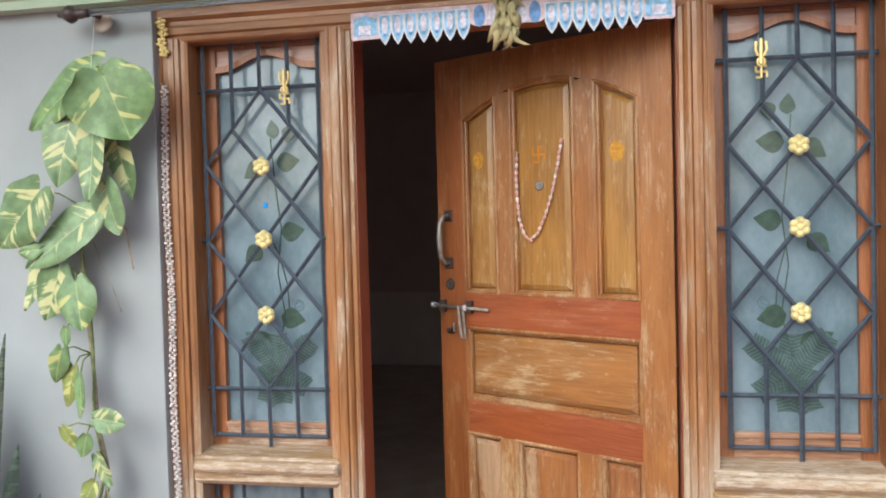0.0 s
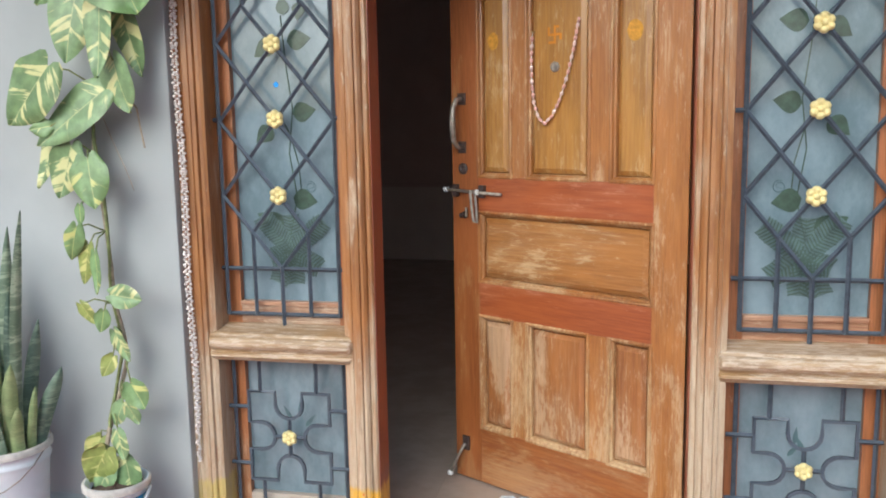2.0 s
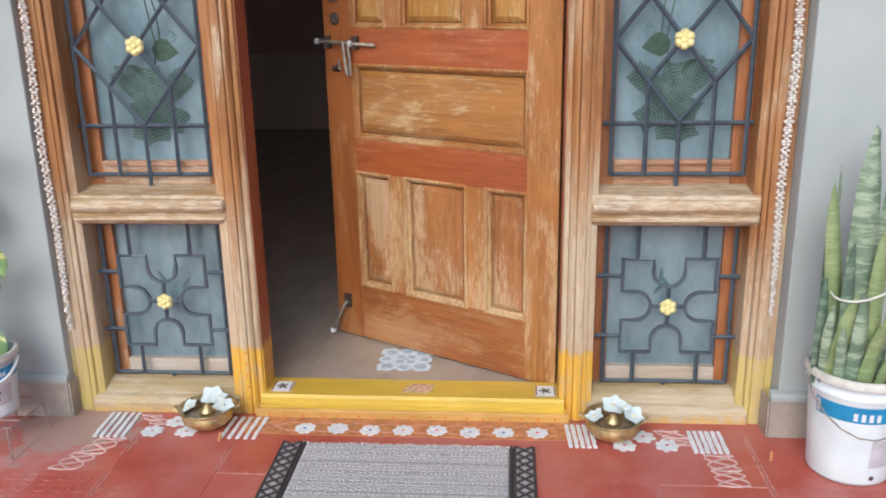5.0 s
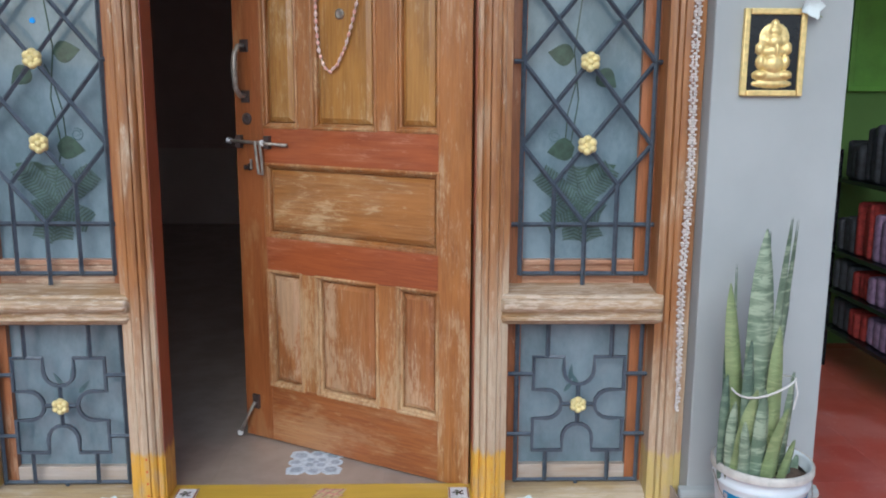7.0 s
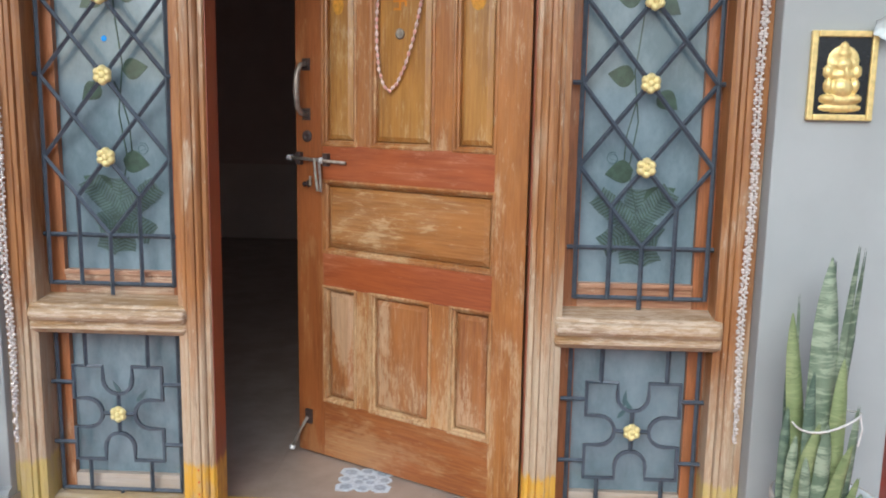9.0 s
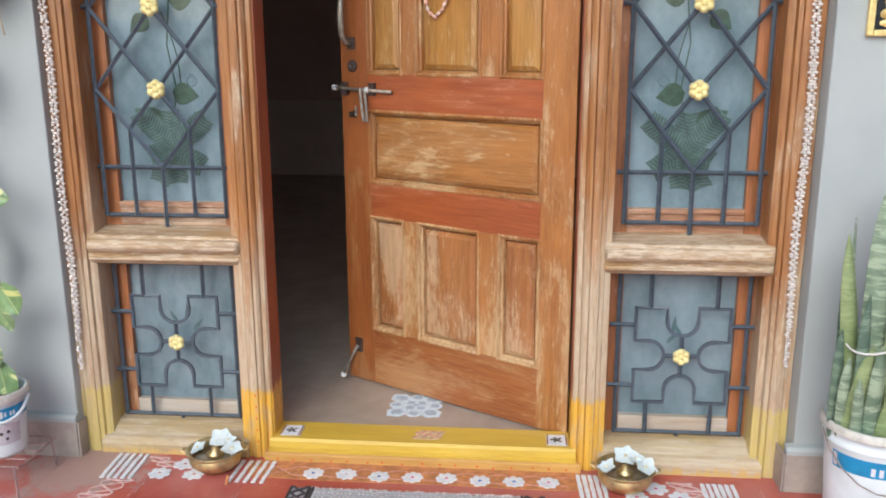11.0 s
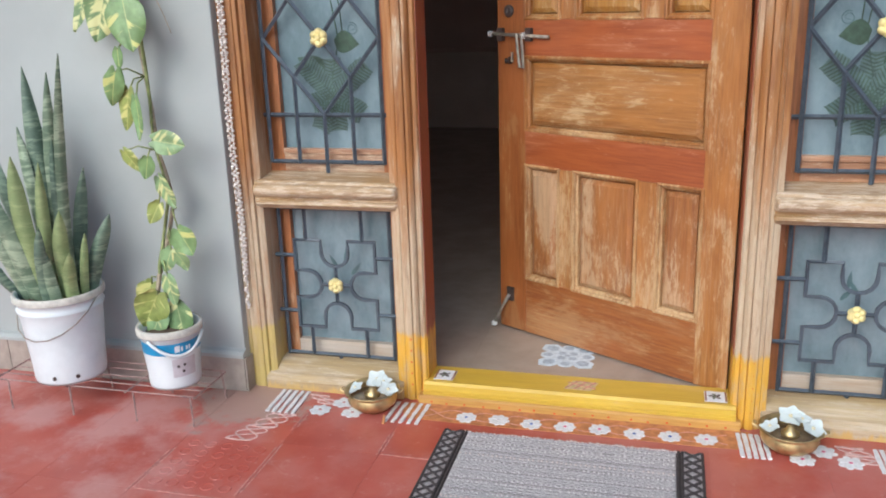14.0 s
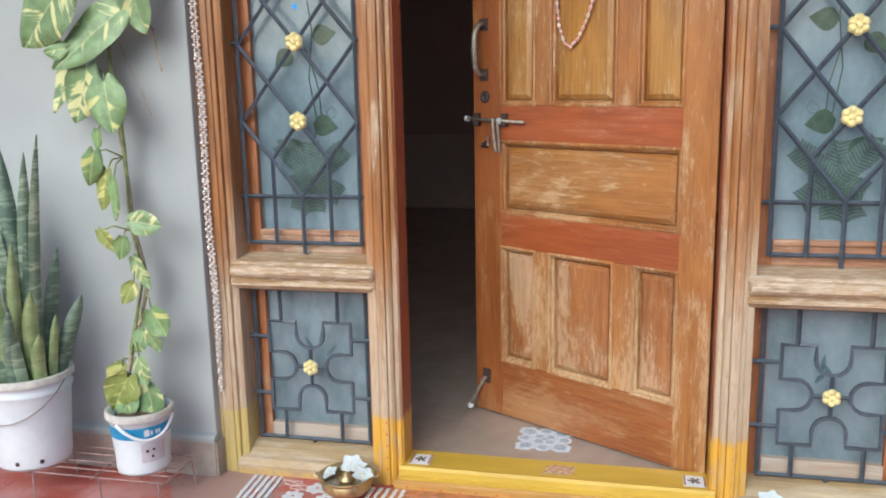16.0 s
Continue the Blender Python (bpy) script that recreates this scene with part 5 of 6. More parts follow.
for s in (-1, 1):
    part("end_picture", prism([(s * 0.485, -0.040), (s * 0.41, -0.040), (s * 0.41, 0.012), (s * 0.45, 0.024), (s * 0.485, 0.012)], "y", -0.001, 0.0), m_sky_print, toran)
    part("picture_blot", box(min(s * 0.47, s * 0.43), max(s * 0.47, s * 0.43), -0.002, -0.001, -0.036, -0.008), m_pink_print, toran)
    part("side_figure", prism([(s * 0.085 + 0.018 * math.cos(a), -0.002 + 0.034 * math.sin(a)) for a in (math.pi / 8 * i for i in range(16))], "y", -0.001, 0.0), m_navy_print, toran)
    part("side_figure", prism([(s * 0.045 + 0.018 * math.cos(a), -0.002 + 0.032 * math.sin(a)) for a in (math.pi / 8 * i for i in range(16))], "y", -0.0012, 0.0), m_pink_print, toran)
    for i in range(7):
        x = s * (0.135 + 0.0415 * i)
        edge = [(0.0205, 0.022), (0.0205, -0.035), (0.013, -0.055), (0.0, -0.073), (-0.013, -0.055), (-0.0205, -0.035), (-0.0205, 0.022)]
        pend = part("pendant", prism([(x + p[0], p[1]) for p in edge], "y", -0.0035, -0.0015), m_powder, toran, "white-edged blue pendant")
        part("blue_field", prism([(x + 0.8 * p[0], 0.86 * p[1]) for p in edge], "y", -0.0045, -0.0035), m_sky_print, pend)
        part("pale_figure", prism([(x + 0.010 * math.cos(a), -0.012 + 0.026 * math.sin(a)) for a in (math.pi / 6 * k for k in range(12))], "y", -0.0053, -0.0045), m_pink_print, pend)
        part("dark_spot", prism([(x + 0.006 * math.cos(a), -0.042 + 0.006 * math.sin(a)) for a in (math.pi / 4 * k for k in range(8))], "y", -0.0053, -0.0045), m_navy_print, pend)
m_dry = plain("dry_olive_leaf", (0.40, 0.35, 0.17), 0.7, 0.35, 30, 0.4)
bunch = thing("dry_leaf_bunch", pose(0.0, -0.05, 2.24), "bunch of dried curled mango leaves tied over the door", "dry leaves")
for i in range(26):
    ln = random.uniform(0.045, 0.078)
    ob = part("dry_leaf", heart(ln, random.uniform(0.021, 0.031), 0.8, 1.5), m_dry, bunch, "", True)
    ob.matrix_basis = pose(random.uniform(-0.032, 0.032), random.uniform(-0.02, 0.012), random.uniform(-0.115, 0.018), random.uniform(-25, 15), random.uniform(-28, 28), random.uniform(-120, 120))
for s, lo, hi in ((-1, 0.338, 2.04), (1, 0.42, 2.06)):
    g = thing("white_garland", pose(s * 1.147, -0.032, lo), "long twisted double strand of small white shell beads on the post", "garland", "white garlands")
    for strand in range(2):
        bm = bmesh.new()
        n = int((hi - lo) / 0.0085)
        for i in range(n):
            z = (hi - lo) * i / n
            sway = 0.004 * math.sin(z * 9 + s)
            spread = 0.0085 * min(1.0, 0.3 + z / 0.5)
            if i < 14 and strand:
                continue
            ph = z * 150 + math.pi * strand
            ball((sway + spread * math.cos(ph), 0.007 * math.sin(ph), z), 0.0055 + 0.0010 * math.sin(i * 1.7), (1.15, 0.9, 0.8), bm, 6)
        st = part("bead_strand", bm, m_bead_white, g, "", True)
        st["kind"] = "stuff"
    part("cord", tube([(0, 0.004, 0), (0.003, 0.004, (hi - lo) / 2), (0, 0.004, hi - lo)], 0.002, 5), m_rope, g)
    part("nail", tube([(0, -0.01, hi - lo), (0, 0.03, hi - lo)], 0.003, 6), m_steel, g)
    gold = thing("gilt_garland", pose(s * 1.147, -0.02, 2.13), "short strip of gilt paper flowers at the frame corner", "garland", "gilt strips")
    for i in range(4):
        bm = bmesh.new()
        for k in range(5):
            a = 2 * math.pi * k / 5 + i
            ball((0.012 * math.cos(a), 0, 0.012 * math.sin(a)), 0.010, (1, 0.35, 0.7), bm, 6)
        ball((0, -0.004, 0), 0.006, (1, 1, 1), bm, 6)
        ob = part("gilt_flower", bm, m_gold, gold, "", True)
        ob.matrix_basis = pose(0.004 * (-1) ** i, -0.006, 0.016 + 0.032 * i)

# brass charms on the upper grilles
for x in (-0.758, 0.747):
    charm = thing("brass_charm", pose(x, 0.058, 1.97), "small gilt trident good-luck charm on the grille", "charm", "gilt charms")
    part("trident", tube([(-0.014, 0, 0.103), (-0.016, 0, 0.08), (-0.010, 0, 0.064), (0, 0, 0.058), (0.010, 0, 0.064), (0.016, 0, 0.08), (0.014, 0, 0.103)], 0.0046, 6), m_gold, charm)
    part("prong", tube([(0, 0, 0.112), (0, 0, 0.036)], 0.0062, 6), m_gold, charm)
    part("ring", tube([(0.011 * math.cos(a), 0, 0.042 + 0.012 * math.sin(a)) for a in (math.pi / 6 * i for i in range(12))], 0.004, 6, closed=True), m_gold, charm)
    part("cross", tube([(0, 0, 0.030), (0, 0, -0.004)], 0.0038, 5), m_gold, charm)
    part("cross", tube([(-0.016, 0, 0.013), (0.016, 0, 0.013)], 0.0038, 5), m_gold, charm)
    for ax, az, bx, bz in ((0, 0.030, 0.016, 0.030), (0, -0.004, -0.016, -0.004), (-0.016, 0.013, -0.016, 0.030), (0.016, 0.013, 0.016, -0.004)):
        part("hook", tube([(ax, 0, az), (bx, 0, bz)], 0.0036, 5), m_gold, charm)

# gilt relief picture on the pier, with a white flower
pic = thing("relief_picture", pose(1.354, -0.0805, 1.416), "small framed gilt relief on black hung on the grey pier", "picture")
part("backing", box(-0.08, 0.08, -0.010, -0.002, 0.010, 0.24), m_black, pic)
for n_, x0, x1, z0, z1 in (("frame_side", -0.092, -0.074, 0, 0.25), ("frame_side", 0.074, 0.092, 0, 0.25), ("frame_rail", -0.0735, 0.0735, 0, 0.018), ("frame_rail", -0.0735, 0.0735, 0.232, 0.25)):
    part(n_, box(x0, x1, -0.018, -0.0005, z0, z1, 0.004), m_gold, pic)
LUMPS = ((0, 0.036, 0.060, 0.012, 0.010), (0, 0.058, 0.058, 0.016, 0.016), (-0.036, 0.062, 0.022, 0.013, 0.020), (0.036, 0.062, 0.022, 0.013, 0.020), (0, 0.092, 0.032, 0.030, 0.024), (-0.036, 0.098, 0.013, 0.022, 0.014), (0.036, 0.098, 0.013, 0.022, 0.014), (-0.040, 0.136, 0.014, 0.018, 0.011), (0.040, 0.136, 0.014, 0.018, 0.011), (0, 0.128, 0.034, 0.018, 0.016), (0, 0.156, 0.024, 0.022, 0.020), (-0.027, 0.158, 0.014, 0.016, 0.008), (0.027, 0.158, 0.014, 0.016, 0.008), (0, 0.186, 0.020, 0.016, 0.014), (0, 0.205, 0.012, 0.014, 0.010), (0, 0.166, 0.044, 0.044, 0.004), (0.004, 0.130, 0.008, 0.026, 0.026))
bm = bmesh.new()
grid = {}
for i in range(45):
    for j in range(65):
        px, pz = -0.066 + 0.003 * i, 0.022 + 0.0031 * j
        high = max(ry * math.sqrt(max(0.0, 1 - ((px - cx_) / rx) ** 2 - ((pz - cz_) / rz) ** 2)) for cx_, cz_, rx, rz, ry in LUMPS)
        grid[i, j] = (bm.verts.new((px, -0.0095 - high, pz)), high)
for i in range(44):
    for j in range(64):
        four = [grid[i, j], grid[i + 1, j], grid[i + 1, j + 1], grid[i, j + 1]]
        if any(h > 0 for v, h in four):
            bm.faces.new([v for v, h in four])
bmesh.ops.delete(bm, geom=[v for v in bm.verts if not v.link_faces], context="VERTS")
part("relief", bm, m_gold, pic, "plain gilt relief", True)
blossom = thing("white_flower", pose(1.447, -0.100, 1.672), "fresh white flower tucked on the picture's corner", "flower")
for k in range(5):
    ob = part("petal", petal_sheet(random.uniform(0.032, 0.046), random.uniform(0.028, 0.040), random.uniform(0.1, 0.45)), m_petal, blossom, "", True)
    ob.matrix_basis = pose(0, -0.004, 0, 0, 72 * k + 20, 0) @ pose(0, 0, 0, 100, 0, 0)
part("stalk", tube([(0, 0.0, 0), (0.02, 0.008, -0.02), (0.045, 0.014, -0.03)], 0.0018, 5), m_stem_green, blossom)


# ---- on the floor in front of the door ----
F = FLOOR
wash = tagged(part("ochre_wash", prism([(-0.56, -0.036), (-0.57, -0.10), (-0.545, -0.148), (-0.30, -0.155), (0.10, -0.150), (0.40, -0.156), (0.555, -0.148), (0.57, -0.09), (0.555, -0.036)], "z", F, F + 0.0015), m_ochre), "ochre washed strip on the floor before the threshold", "floor paint")


def kolam_flower(x, y, dot, r=0.034):
    f = thing("kolam_flower", pose(x, y, F + 0.0015), "white rice-powder flower with a coloured centre on the floor", "kolam flower", "kolam flowers")
    spin = random.uniform(0, 1)
    n = 7 if r > 0.035 else 8
    for i in range(n):
        a = 2 * math.pi * i / n + spin + random.uniform(-0.06, 0.06)
        long, wide = r * random.uniform(0.40, 0.46), r * random.uniform(0.30, 0.36)
        d = r * random.uniform(0.58, 0.66)
        pts = []
        for k in range(10):
            b = math.pi * k / 5
            u, v = d + long * math.cos(b), wide * math.sin(b)
            pts.append((u * math.cos(a) - v * math.sin(a), u * math.sin(a) + v * math.cos(a)))
        part("petal", prism(pts, "z", 0, 0.0020 + 0.0003 * (i % 3)), m_powder, f)
    part("middle", prism([(0.36 * r * math.cos(a), 0.34 * r * math.sin(a)) for a in (math.pi / 6 * i for i in range(12))], "z", 0, 0.0016), m_powder, f)
    part("centre", prism([(0.0058 * math.cos(a), 0.0050 * math.sin(a)) for a in (math.pi / 4 * i for i in range(8))], "z", 0.0016, 0.0036), dot or m_rubbed, f)


m_rubbed = plain("rubbed_reddish_powder", (0.46, 0.22, 0.20), 0.9, 0.25, 60)
for i in range(8):
    kolam_flower(-0.343 + 0.1097 * i, -0.114 + 0.004 * math.sin(2.1 * i), (m_blue_dot, m_label, m_blue_dot, m_pink_dot, m_pink_dot, m_blue_dot, m_blue_dot, m_pink_dot)[i])
for x, y in ((-0.848, -0.155), (-0.787, -0.088), (-0.732, -0.153), (0.696, -0.177), (0.762, -0.120), (0.829, -0.172)):
    kolam_flower(x, y, m_pink_dot if x > 0 else None, 0.037)
lattice = thing("kolam_lattice", pose(0, 0, F + 0.0016), "faint pink interlaced powder lines along the threshold", "kolam")
for i in range(9):
    x = -0.50 + 0.1097 * i
    for s in (-1, 1):
        part("line", flat_bar([(x + 0.1097 * k / 6, -0.100 + s * 0.030 * math.cos(math.pi * k / 6)) for k in range(7)], 0.005, 0, 0.0009 + 0.0003 * (s > 0)), m_powder_pink, lattice)


def stripes(x0, x1, y0, y1, n, lean=0.0):
    k = thing("kolam_stripes", pose(0, 0, F), "thick white rice-powder stripes drawn on the floor", "kolam stripes", "kolam stripes")
    for i in range(n):
        x = x0 + (x1 - x0) * i / (n - 1)
        pts = [(x + lean * j / 8 + random.uniform(-0.0012, 0.0012), y0 + (y1 - y0) * j / 8) for j in range(9)]
        part("stripe", flat_bar(pts, 0.0125, 0, 0.004), m_powder, k)


stripes(-1.036, -0.942, -0.030, -0.198, 5, 0.008)
stripes(-0.598, -0.490, -0.045, -0.190, 5, -0.006)
stripes(0.520, 0.596, -0.050, -0.196, 5, 0.008)
stripes(0.912, 1.006, -0.075, -0.212, 6, 0.0)


m_powder_pale = plain("rubbed_pale_powder", (0.60, 0.42, 0.39), 0.9, 0.25, 60, 0.5)


def weave(x0, x1, y0, y1, n, skew=0.0):
    k = thing("kolam_weave", pose(0, 0, F), "faded pink interlaced kolam pattern on the red floor", "kolam", "woven kolams")
    c, w = (x0 + x1) / 2, (x1 - x0) / 2
    steps = 10 * n
    for q in range(3):
        pts = []
        for j in range(steps + 1):
            f = j / steps
            pts.append((c + w * math.cos(math.pi * (n * f + q * 2 / 3)) + skew * f + random.uniform(-0.001, 0.001), y0 + (y1 - y0) * f + 0.004 * math.sin(9 * f + q)))
        part("line", flat_bar(pts, 0.0062, 0, 0.0010 + 0.0004 * q), m_powder_pale, k)
    for e in (0.0, 0.5, 1.0):
        part("cross_line", flat_bar([(c - w + skew * e, y0 + (y1 - y0) * e), (c + skew * e, y0 + (y1 - y0) * e - 0.006), (c + w + skew * e, y0 + (y1 - y0) * e)], 0.0055, 0, 0.0028), m_powder_pale, k)


weave(-1.005, -0.915, -0.205, -0.395, 3, -0.075)
weave(-0.93, -0.86, -0.045, -0.10, 1, 0.05)
weave(0.930, 1.020, -0.222, -0.392, 3, 0.01)
weave(0.80, 0.88, -0.075, -0.16, 2, 0.05)

# brass bowls with white flowers
m_murk = plain("murky_brown_water", (0.20, 0.14, 0.075), 0.12, 0.3, 25, 0.05)


def lamp_bowl(x, y, turn):
    b = thing("brass_bowl", pose(x, y, F, 0, 0, turn), "brass bowl holding white flowers, standing on the floor", "bowl", "brass bowls")
    outline = [(0.0, 0.0), (0.040, 0.0), (0.042, 0.005), (0.062, 0.014), (0.080, 0.030), (0.085, 0.044), (0.081, 0.058), (0.079, 0.063), (0.090, 0.071), (0.095, 0.074), (0.093, 0.077), (0.078, 0.069), (0.077, 0.062), (0.080, 0.044), (0.070, 0.030), (0.0, 0.012)]
    part("bowl", lathe(outline, 40), m_brass, b, "", True)
    part("water", lathe([(0.0, 0.046), (0.076, 0.046), (0.0775, 0.050), (0.0, 0.051)], 24), m_murk, b)
    for e in (-1, 1):
        part("ear", tube([(e * 0.088, -0.018, 0.068), (e * 0.106, -0.010, 0.074), (e * 0.106, 0.010, 0.074), (e * 0.088, 0.018, 0.068)], 0.004, 6), m_brass, b)
    part("lamp_cup", lathe([(0.0, 0.048), (0.026, 0.050), (0.028, 0.060), (0.016, 0.068), (0.010, 0.080), (0.0, 0.083)], 18), m_brass, b, "", True)
    for px, py, pz, tip, roll, tl, size in ((-0.058, -0.006, 0.074, 14, -16, 20, 0.85), (0.004, 0.046, 0.088, 30, 4, -14, 1.1), (0.060, -0.010, 0.080, 18, 16, 50, 1.0), (0.034, 0.024, 0.092, 22, 10, 5, 0.8)):
        fl = thing("white_flower", pose(x, y, F, 0, 0, 0) @ pose(px, py, pz, tip, roll, 0), "white blossom floating in the brass bowl", "flower", "bowl flowers")
        for k in range(5):
            ob = part("petal", petal_sheet(0.036 * size, 0.037 * size, random.uniform(0.05, 0.25)), m_petal, fl, "", True)
            ob.matrix_basis = pose(0, 0, 0.0016 * k, 0, 0, 72 * k + tl + random.uniform(-8, 8)) @ pose(0, 0, 0, random.uniform(-8, 10), random.uniform(-8, 8), 0)
        part("flower_heart", ball((0, 0, 0.006), 0.006 * size, (1, 1, 0.8), None, 8), m_heart, fl, "", True)
    return b


m_heart = plain("cream_flower_heart", (0.70, 0.62, 0.40), 0.8, 0.1, 60)
lamp_bowl(-0.672, -0.108, 10)
lamp_bowl(0.664, -0.122, -8)
for x, y in ((-0.605, -0.205), (1.125, -0.245)):
    stub = thing("incense_stub", pose(x, y, F), "small brown burnt stub on the red floor", "stub", "stubs")
    part("stick", tube([(0, 0, 0.0), (0.004, 0.01, 0.028)], 0.006, 7, taper=[1, 0.7]), m_ochre, stub)

# door mat
m_mat_dark = plain("dark_woven_border", (0.055, 0.045, 0.045), 0.95, 0.3, 120, 0.6)
m_mat_pale = plain("pale_grey_yarn", (0.40, 0.375, 0.375), 0.95, 0.25, 160, 0.8)
m_mat_mid = plain("mid_grey_yarn", (0.31, 0.28, 0.28), 0.95, 0.3, 160, 0.8)
m_mat_nub = plain("off_white_yarn", (0.55, 0.52, 0.51), 0.95, 0.2, 160, 0.8)
m_mat_pink = plain("dusty_pink_yarn", (0.56, 0.47, 0.44), 0.95, 0.25, 160, 0.8)
MX0, MX1, MY0, MY1 = -0.392, 0.414, -0.745, -0.214
mat = thing("door_mat", pose((MX0 + MX1) / 2, (MY0 + MY1) / 2, F + 0.0002), "grey woven door mat with dark lattice borders on the floor", "door mat")
hw, hd = (MX1 - MX0) / 2, (MY1 - MY0) / 2
part("base_cloth", box(-hw, hw, -hd, hd, 0, 0.006, 0.002), m_mat_dark, mat)
part("backing", box(-hw + 0.080, hw - 0.080, -hd + 0.004, hd - 0.010, 0.0062, 0.0080), m_mat_mid, mat)
rng = random.Random(4)
n_rows = 66
nub_rows = (2, 5, 9, 15, 18, 22, 29, 32, 38, 44, 48, 55, 58, 62)
for i in range(n_rows):
    y = -hd + 0.008 + (2 * hd - 0.022) * i / (n_rows - 1)
    sway = rng.uniform(-0.002, 0.002)
    pts = [(-hw + 0.082 + (2 * hw - 0.164) * j / 50, y + sway * math.sin(3.1 * j / 50) + rng.uniform(-0.0007, 0.0007), 0.0080 + 0.0007 * (1 if (j + i) % 2 else -1)) for j in range(51)]
    part("weft_yarn", tube(pts, 0.0041, 5), m_mat_mid if i % 7 == 3 else m_mat_pale, mat, "", True)
for i in nub_rows:
    y = -hd + 0.008 + (2 * hd - 0.022) * (i + 0.5) / (n_rows - 1)
    bm = bmesh.new()
    for j in range(46):
        if rng.random() < 0.9:
            ball((-hw + 0.088 + (2 * hw - 0.176) * j / 45 + rng.uniform(-0.002, 0.002), y + rng.uniform(-0.0015, 0.0015), 0.0122), 0.0040, (1.0, 1.35, 0.5), bm, 5)
    part("stitching", bm, m_mat_nub if i % 3 else m_mat_pink, mat, "", True)["kind"] = "stuff"
for s in (-1, 1):
    for e, wide in ((0.005, 0.0045), (0.063, 0.0048), (0.074, 0.0042)):
        part("border_cord", tube([(s * (hw - e), -hd, 0.008), (s * (hw - e), hd, 0.008)], wide, 6), m_mat_dark, mat)
    part("border_band", box(min(s * (hw - 0.009), s * (hw - 0.059)), max(s * (hw - 0.009), s * (hw - 0.059)), -hd + 0.003, hd - 0.003, 0.0062, 0.0078), m_mat_mid, mat)
    nz = 13
    for i in range(nz):
        y0, y1 = -hd + 2 * hd * i / nz, -hd + 2 * hd * (i + 1) / nz
        for a, b in (((0.010, y0), (0.058, y1)), ((0.058, y0), (0.010, y1))):
            part("lattice_cord", tube([(s * (hw - a[0]), a[1], 0.0085), (s * (hw - b[0]), b[1], 0.0085)], 0.0046, 5), m_mat_dark, mat)
        if i:
            part("lattice_knot", ball((s * (hw - 0.034), y0, 0.0078), 0.011, (0.8, 1.0, 0.2), None, 6), m_mat_pale, mat)
bm = bmesh.new()
for j in range(60):
    x = -hw + 0.06 + (2 * hw - 0.12) * j / 59
    ball((x, hd + 0.001 + rng.uniform(-0.003, 0.004), 0.006), rng.uniform(0.003, 0.007), (1.3, 1, 0.6), bm, 5)
part("fringe", bm, m_mat_pink, mat, "frayed pale edge", True)["kind"] = "stuff"

m_sticker = plain("grey_blue_sticker", (0.40, 0.46, 0.53), 0.6, 0.2, 60)
# sticker on the room floor
decal = thing("floor_sticker", pose(-0.058, 0.335, ROOM + 0.0002), "pale blue and white flower sticker on the room floor", "sticker")
m_pale_blue = plain("white_print", (0.62, 0.68, 0.73), 0.6, 0.15, 60)


def leaf_square(a, near, far, wide, z0, z1):
    """A leaf with a pointed tip lying along the direction a."""
    shape = [(near, 0), (near + 0.25 * (far - near), wide), (near + 0.7 * (far - near), wide), (far, 0), (near + 0.7 * (far - near), -wide), (near + 0.25 * (far - near), -wide)]
    return prism([(u * math.cos(a) - v * math.sin(a), u * math.sin(a) + v * math.cos(a)) for u, v in shape], "z", z0, z1)


def disc(cx, cy, rx, ry, z0, z1):
    return prism([(cx + rx * math.cos(b), cy + ry * math.sin(b)) for b in (math.pi / 9 * k for k in range(18))], "z", z0, z1)


part("sheet", disc(0, 0, 0.066, 0.066, 0, 0.0010), m_pale_blue, decal)
for i in range(4):
    a = math.pi / 2 * i
    part("corner", leaf_square(a + math.pi / 4, 0.045, 0.135, 0.036, 0, 0.0013), m_pale_blue, decal)
    part("corner_print", leaf_square(a + math.pi / 4, 0.060, 0.115, 0.020, 0.0013, 0.0019), m_sticker, decal)
    part("lobe", disc(0.070 * math.cos(a), 0.070 * math.sin(a), 0.030, 0.030, 0, 0.0016), m_pale_blue, decal)
    part("lobe_print", disc(0.072 * math.cos(a), 0.072 * math.sin(a), 0.017, 0.017, 0.0016, 0.0022), m_sticker, decal)
    part("petal_print", disc(0.030 * math.cos(a + 0.78), 0.030 * math.sin(a + 0.78), 0.015, 0.015, 0.0010, 0.0020), m_sticker, decal)
part("centre_print", disc(0, 0, 0.011, 0.011, 0.0010, 0.0020), m_sticker, decal)

# ---- the bay past the pier ----
bay_wall = tagged(part("wall_3", box(1.60, 5.0, 2.0, 2.12, 0, 2.9), m_green), "leaf green painted wall past the pier", "wall", kind="structure")
side_wall = tagged(part("wall_4", box(1.50, 1.583, 0.1005, 4.7, 0, 2.9), m_wall), "grey painted side wall of the house", "wall", kind="structure")
# Ceiling added out of view; it keeps sky light off the bay.
bay_roof = tagged(part("bay_ceiling", box(1.60, 5.0, -0.3, 2.12, 2.3, 2.45), m_slab), "unseen plain white ceiling added over the side bay", "ceiling", kind="structure")
shutter = thing("green_shutter", pose(2.62, 1.985, 1.43), "closed leaf green wooden window shutter on the green wall", "shutter")
m_shutter = plain("bright_green_enamel", (0.15, 0.36, 0.04), 0.4, 0.12, 12)
part("panel", box(0.0, 0.9, -0.02, 0.0, 0.03, 0.95), m_shutter, shutter)
for n_, x0, x1, z0, z1 in (("shutter_rail", -0.03, 0.93, 0.0, 0.03), ("shutter_rail", -0.03, 0.93, 0.95, 0.98), ("shutter_stile", -0.03, 0.0, 0.031, 0.949), ("shutter_stile", 0.90, 0.93, 0.031, 0.949)):
    part(n_, box(x0, x1, -0.035, 0.0, z0, z1, 0.003), m_shutter, shutter)
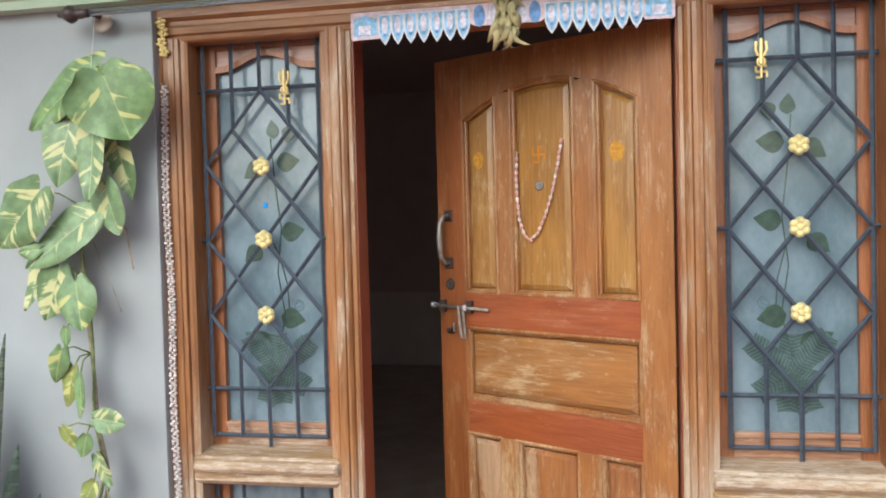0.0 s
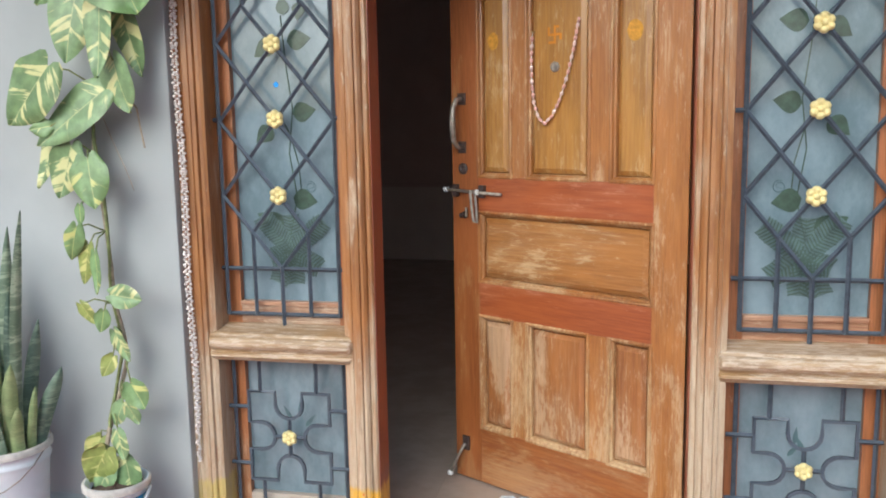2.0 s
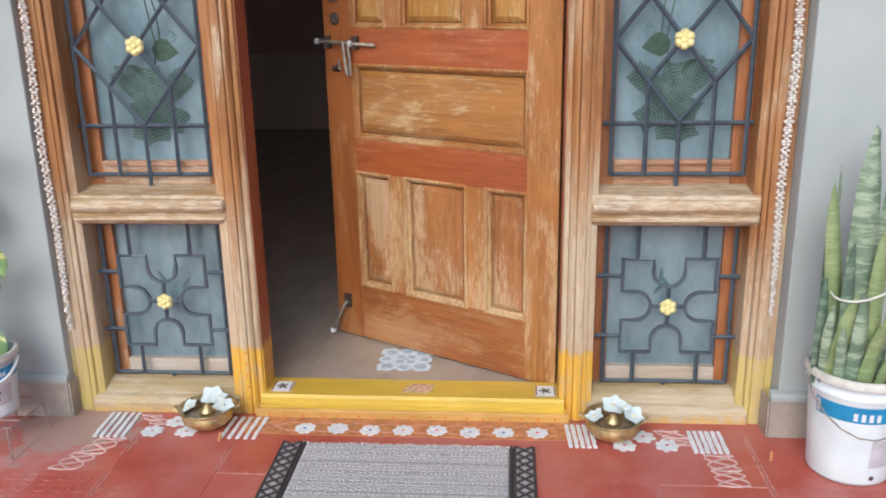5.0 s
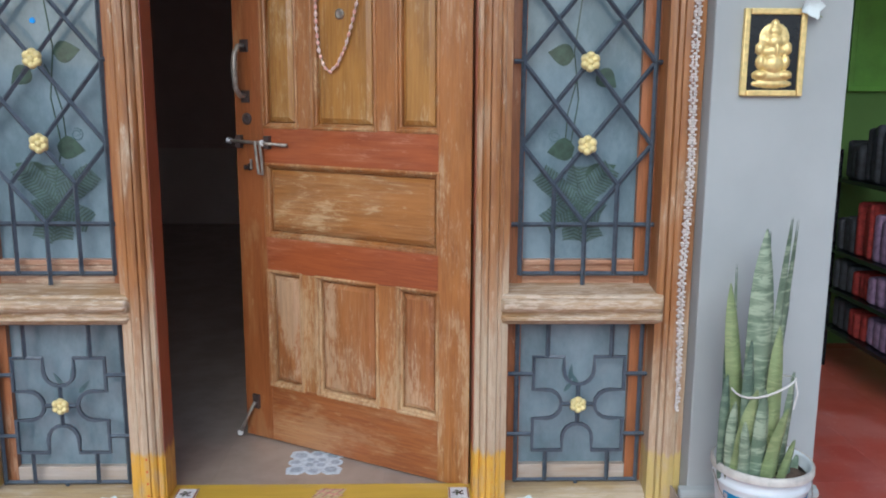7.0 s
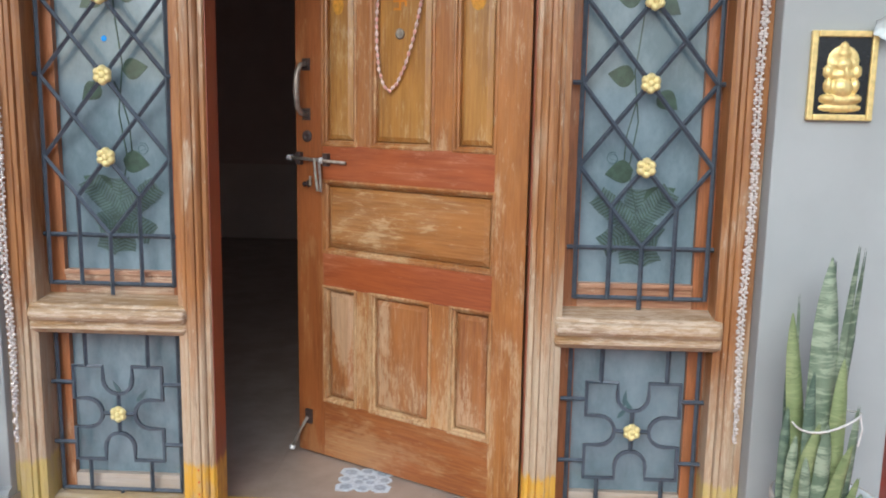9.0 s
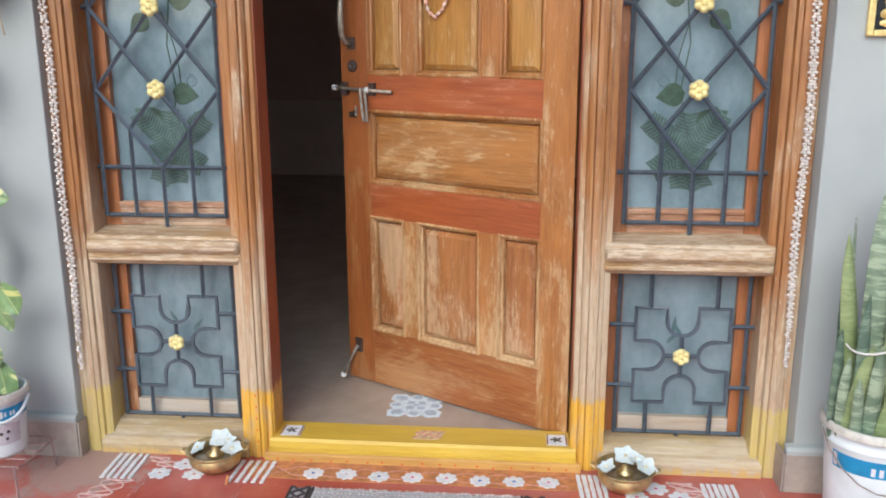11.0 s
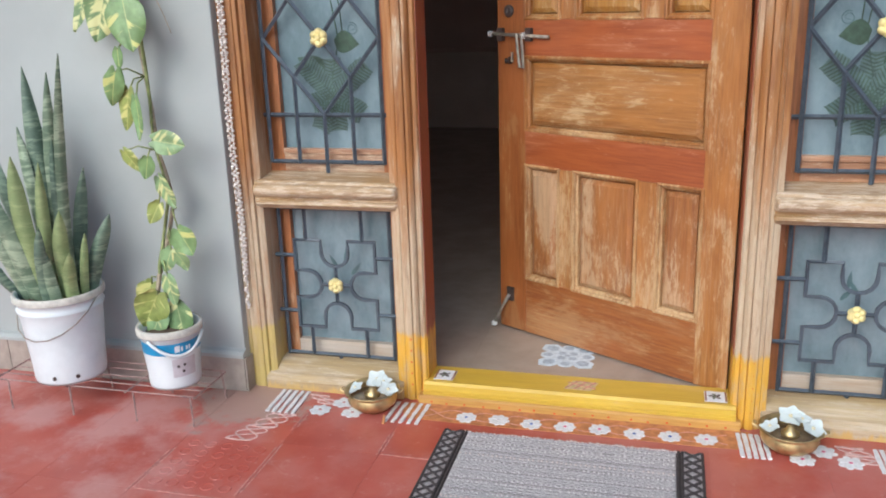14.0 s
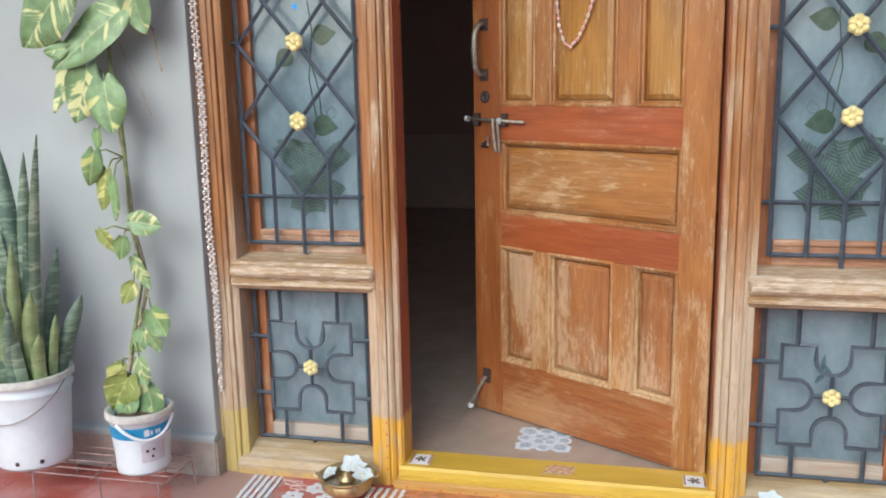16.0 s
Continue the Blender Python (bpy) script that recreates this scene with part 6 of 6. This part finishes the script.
bay_side = tagged(part("wall_5", box(3.5, 3.62, -0.3, 2.0, 0, 2.9), m_wall), "grey painted far side wall of the bay", "wall", kind="structure")
shelf = thing("cloth_rack", pose(2.42, 1.62, FLOOR), "black metal rack stacked with red and lilac folded cloth", "rack")
for x in (0.0, 0.42):
    for y in (-1.3, 0.0):
        part("upright", box(x - 0.012, x + 0.012, y - 0.012, y + 0.012, 0, 1.12, 0.002), m_black, shelf)
cloths = [plain("charcoal_cloth", (0.05, 0.055, 0.065), 0.9, 0.3, 30, 0.5), plain("red_cloth", (0.27, 0.03, 0.025), 0.9, 0.35, 30, 0.5), plain("lilac_cloth", (0.25, 0.17, 0.28), 0.9, 0.3, 30, 0.5), plain("maroon_cloth", (0.13, 0.03, 0.035), 0.9, 0.3, 30, 0.5)]
for k, z in enumerate((0.20, 0.40, 0.60, 0.96)):
    part("rack_shelf", box(-0.013, 0.433, -1.312, 0.012, z, z + 0.022, 0.002), m_black, shelf)
    y = -0.02
    for j, wide in enumerate((0.18, 0.15, 0.19, 0.16, 0.2, 0.17, 0.18)):
        hgt = random.uniform(0.13, 0.165) if k < 2 else random.uniform(0.17, 0.30)
        ob = thing("folded_cloth", shelf.matrix_world @ pose(0.02, y - wide / 2, z + 0.023), "soft folded bundle of cloth on the black rack", "cloth", "cloth bundles")
        y -= wide + 0.004
        for q in range(3):
            a, b = -wide / 2 + wide * q / 3, -wide / 2 + wide * (q + 1) / 3
            part("fold", box(random.uniform(-0.02, 0.0), 0.36, a + 0.001, b - 0.001, 0.0, hgt * random.uniform(0.88, 1.0), 0.018), cloths[0 if k == 3 and j < 3 else (0, 1, 2, 3, 1, 2, 0)[j]], ob, "", True)

# ---- floor tiles, last ----
TW = 0.328
tile_mesh = None
for i in range(-7, 15):
    for j in range(-10, 7):
        x0, y0 = -1.211 + TW * (i + 0), -0.395 + TW * j
        if (y0 > -0.08 and x0 < 1.6) or (i > 9 and j < -1):
            continue
        if tile_mesh is None:
            bm = box(0.0004, TW - 0.0004, 0.0001, TW - 0.0001, FLOOR - 0.004, FLOOR, 0.0004)
            tile_mesh = bpy.data.meshes.new("tile")
            bm.to_mesh(tile_mesh)
            bm.free()
            tile_mesh.materials.append(m_floor)
        ob = new("tile", tile_mesh)
        ob.parent = floor
        ob.location = (x0, y0, random.uniform(-0.0002, 0))
part("tile_edge", box(-1.9, 1.60, -0.0672, 0.10, FLOOR - 0.004, FLOOR - 0.0004), m_floor, floor)
part("tile_edge", box(-5.0, -1.901, -0.0672, 0.10, FLOOR - 0.004, FLOOR - 0.0004), m_floor, floor)
for i in range(5):
    for j in range(5):
        c = (-1.211 + 0.05 + 0.057 * i, -0.723 + 0.05 + 0.057 * j)
        r = 0.018
        part("raised_ring", tube([(c[0] + r * math.cos(a), c[1] + r * math.sin(a), FLOOR) for a in (math.pi / 8 * k for k in range(16))], 0.0019, 5, closed=True), m_floor, floor)
# whitish scuffed ridges left along some joints
m_scuff = plain("whitish_scuffed_joint", (0.50, 0.25, 0.22), 0.85, 0.3, 40, 0.3)
for i, y0, y1 in ((0, -0.74, -0.50), (1, -0.70, -0.42), (1, -0.30, -0.20), (2, -0.40, -0.27), (6, -0.62, -0.44), (7, -0.45, -0.12)):
    x = -1.211 + TW * i
    for e in (-0.006, 0.005):
        pts = [(x + e + random.uniform(-0.0015, 0.0015), y0 + (y1 - y0) * k / 9 + (0.02 if e > 0 else 0)) for k in range(10)]
        part("joint_ridge", flat_bar(pts, 0.0042, FLOOR - 0.001, 0.0018), m_scuff, floor)
for y, x0, x1 in ((-0.395, 0.77, 1.08), (-0.395, -0.55, -0.30), (-0.723, -1.20, -0.90)):
    part("joint_ridge", flat_bar([(x0 + (x1 - x0) * k / 9, y + random.uniform(-0.0012, 0.0012)) for k in range(10)], 0.004, FLOOR - 0.001, 0.0018), m_scuff, floor)
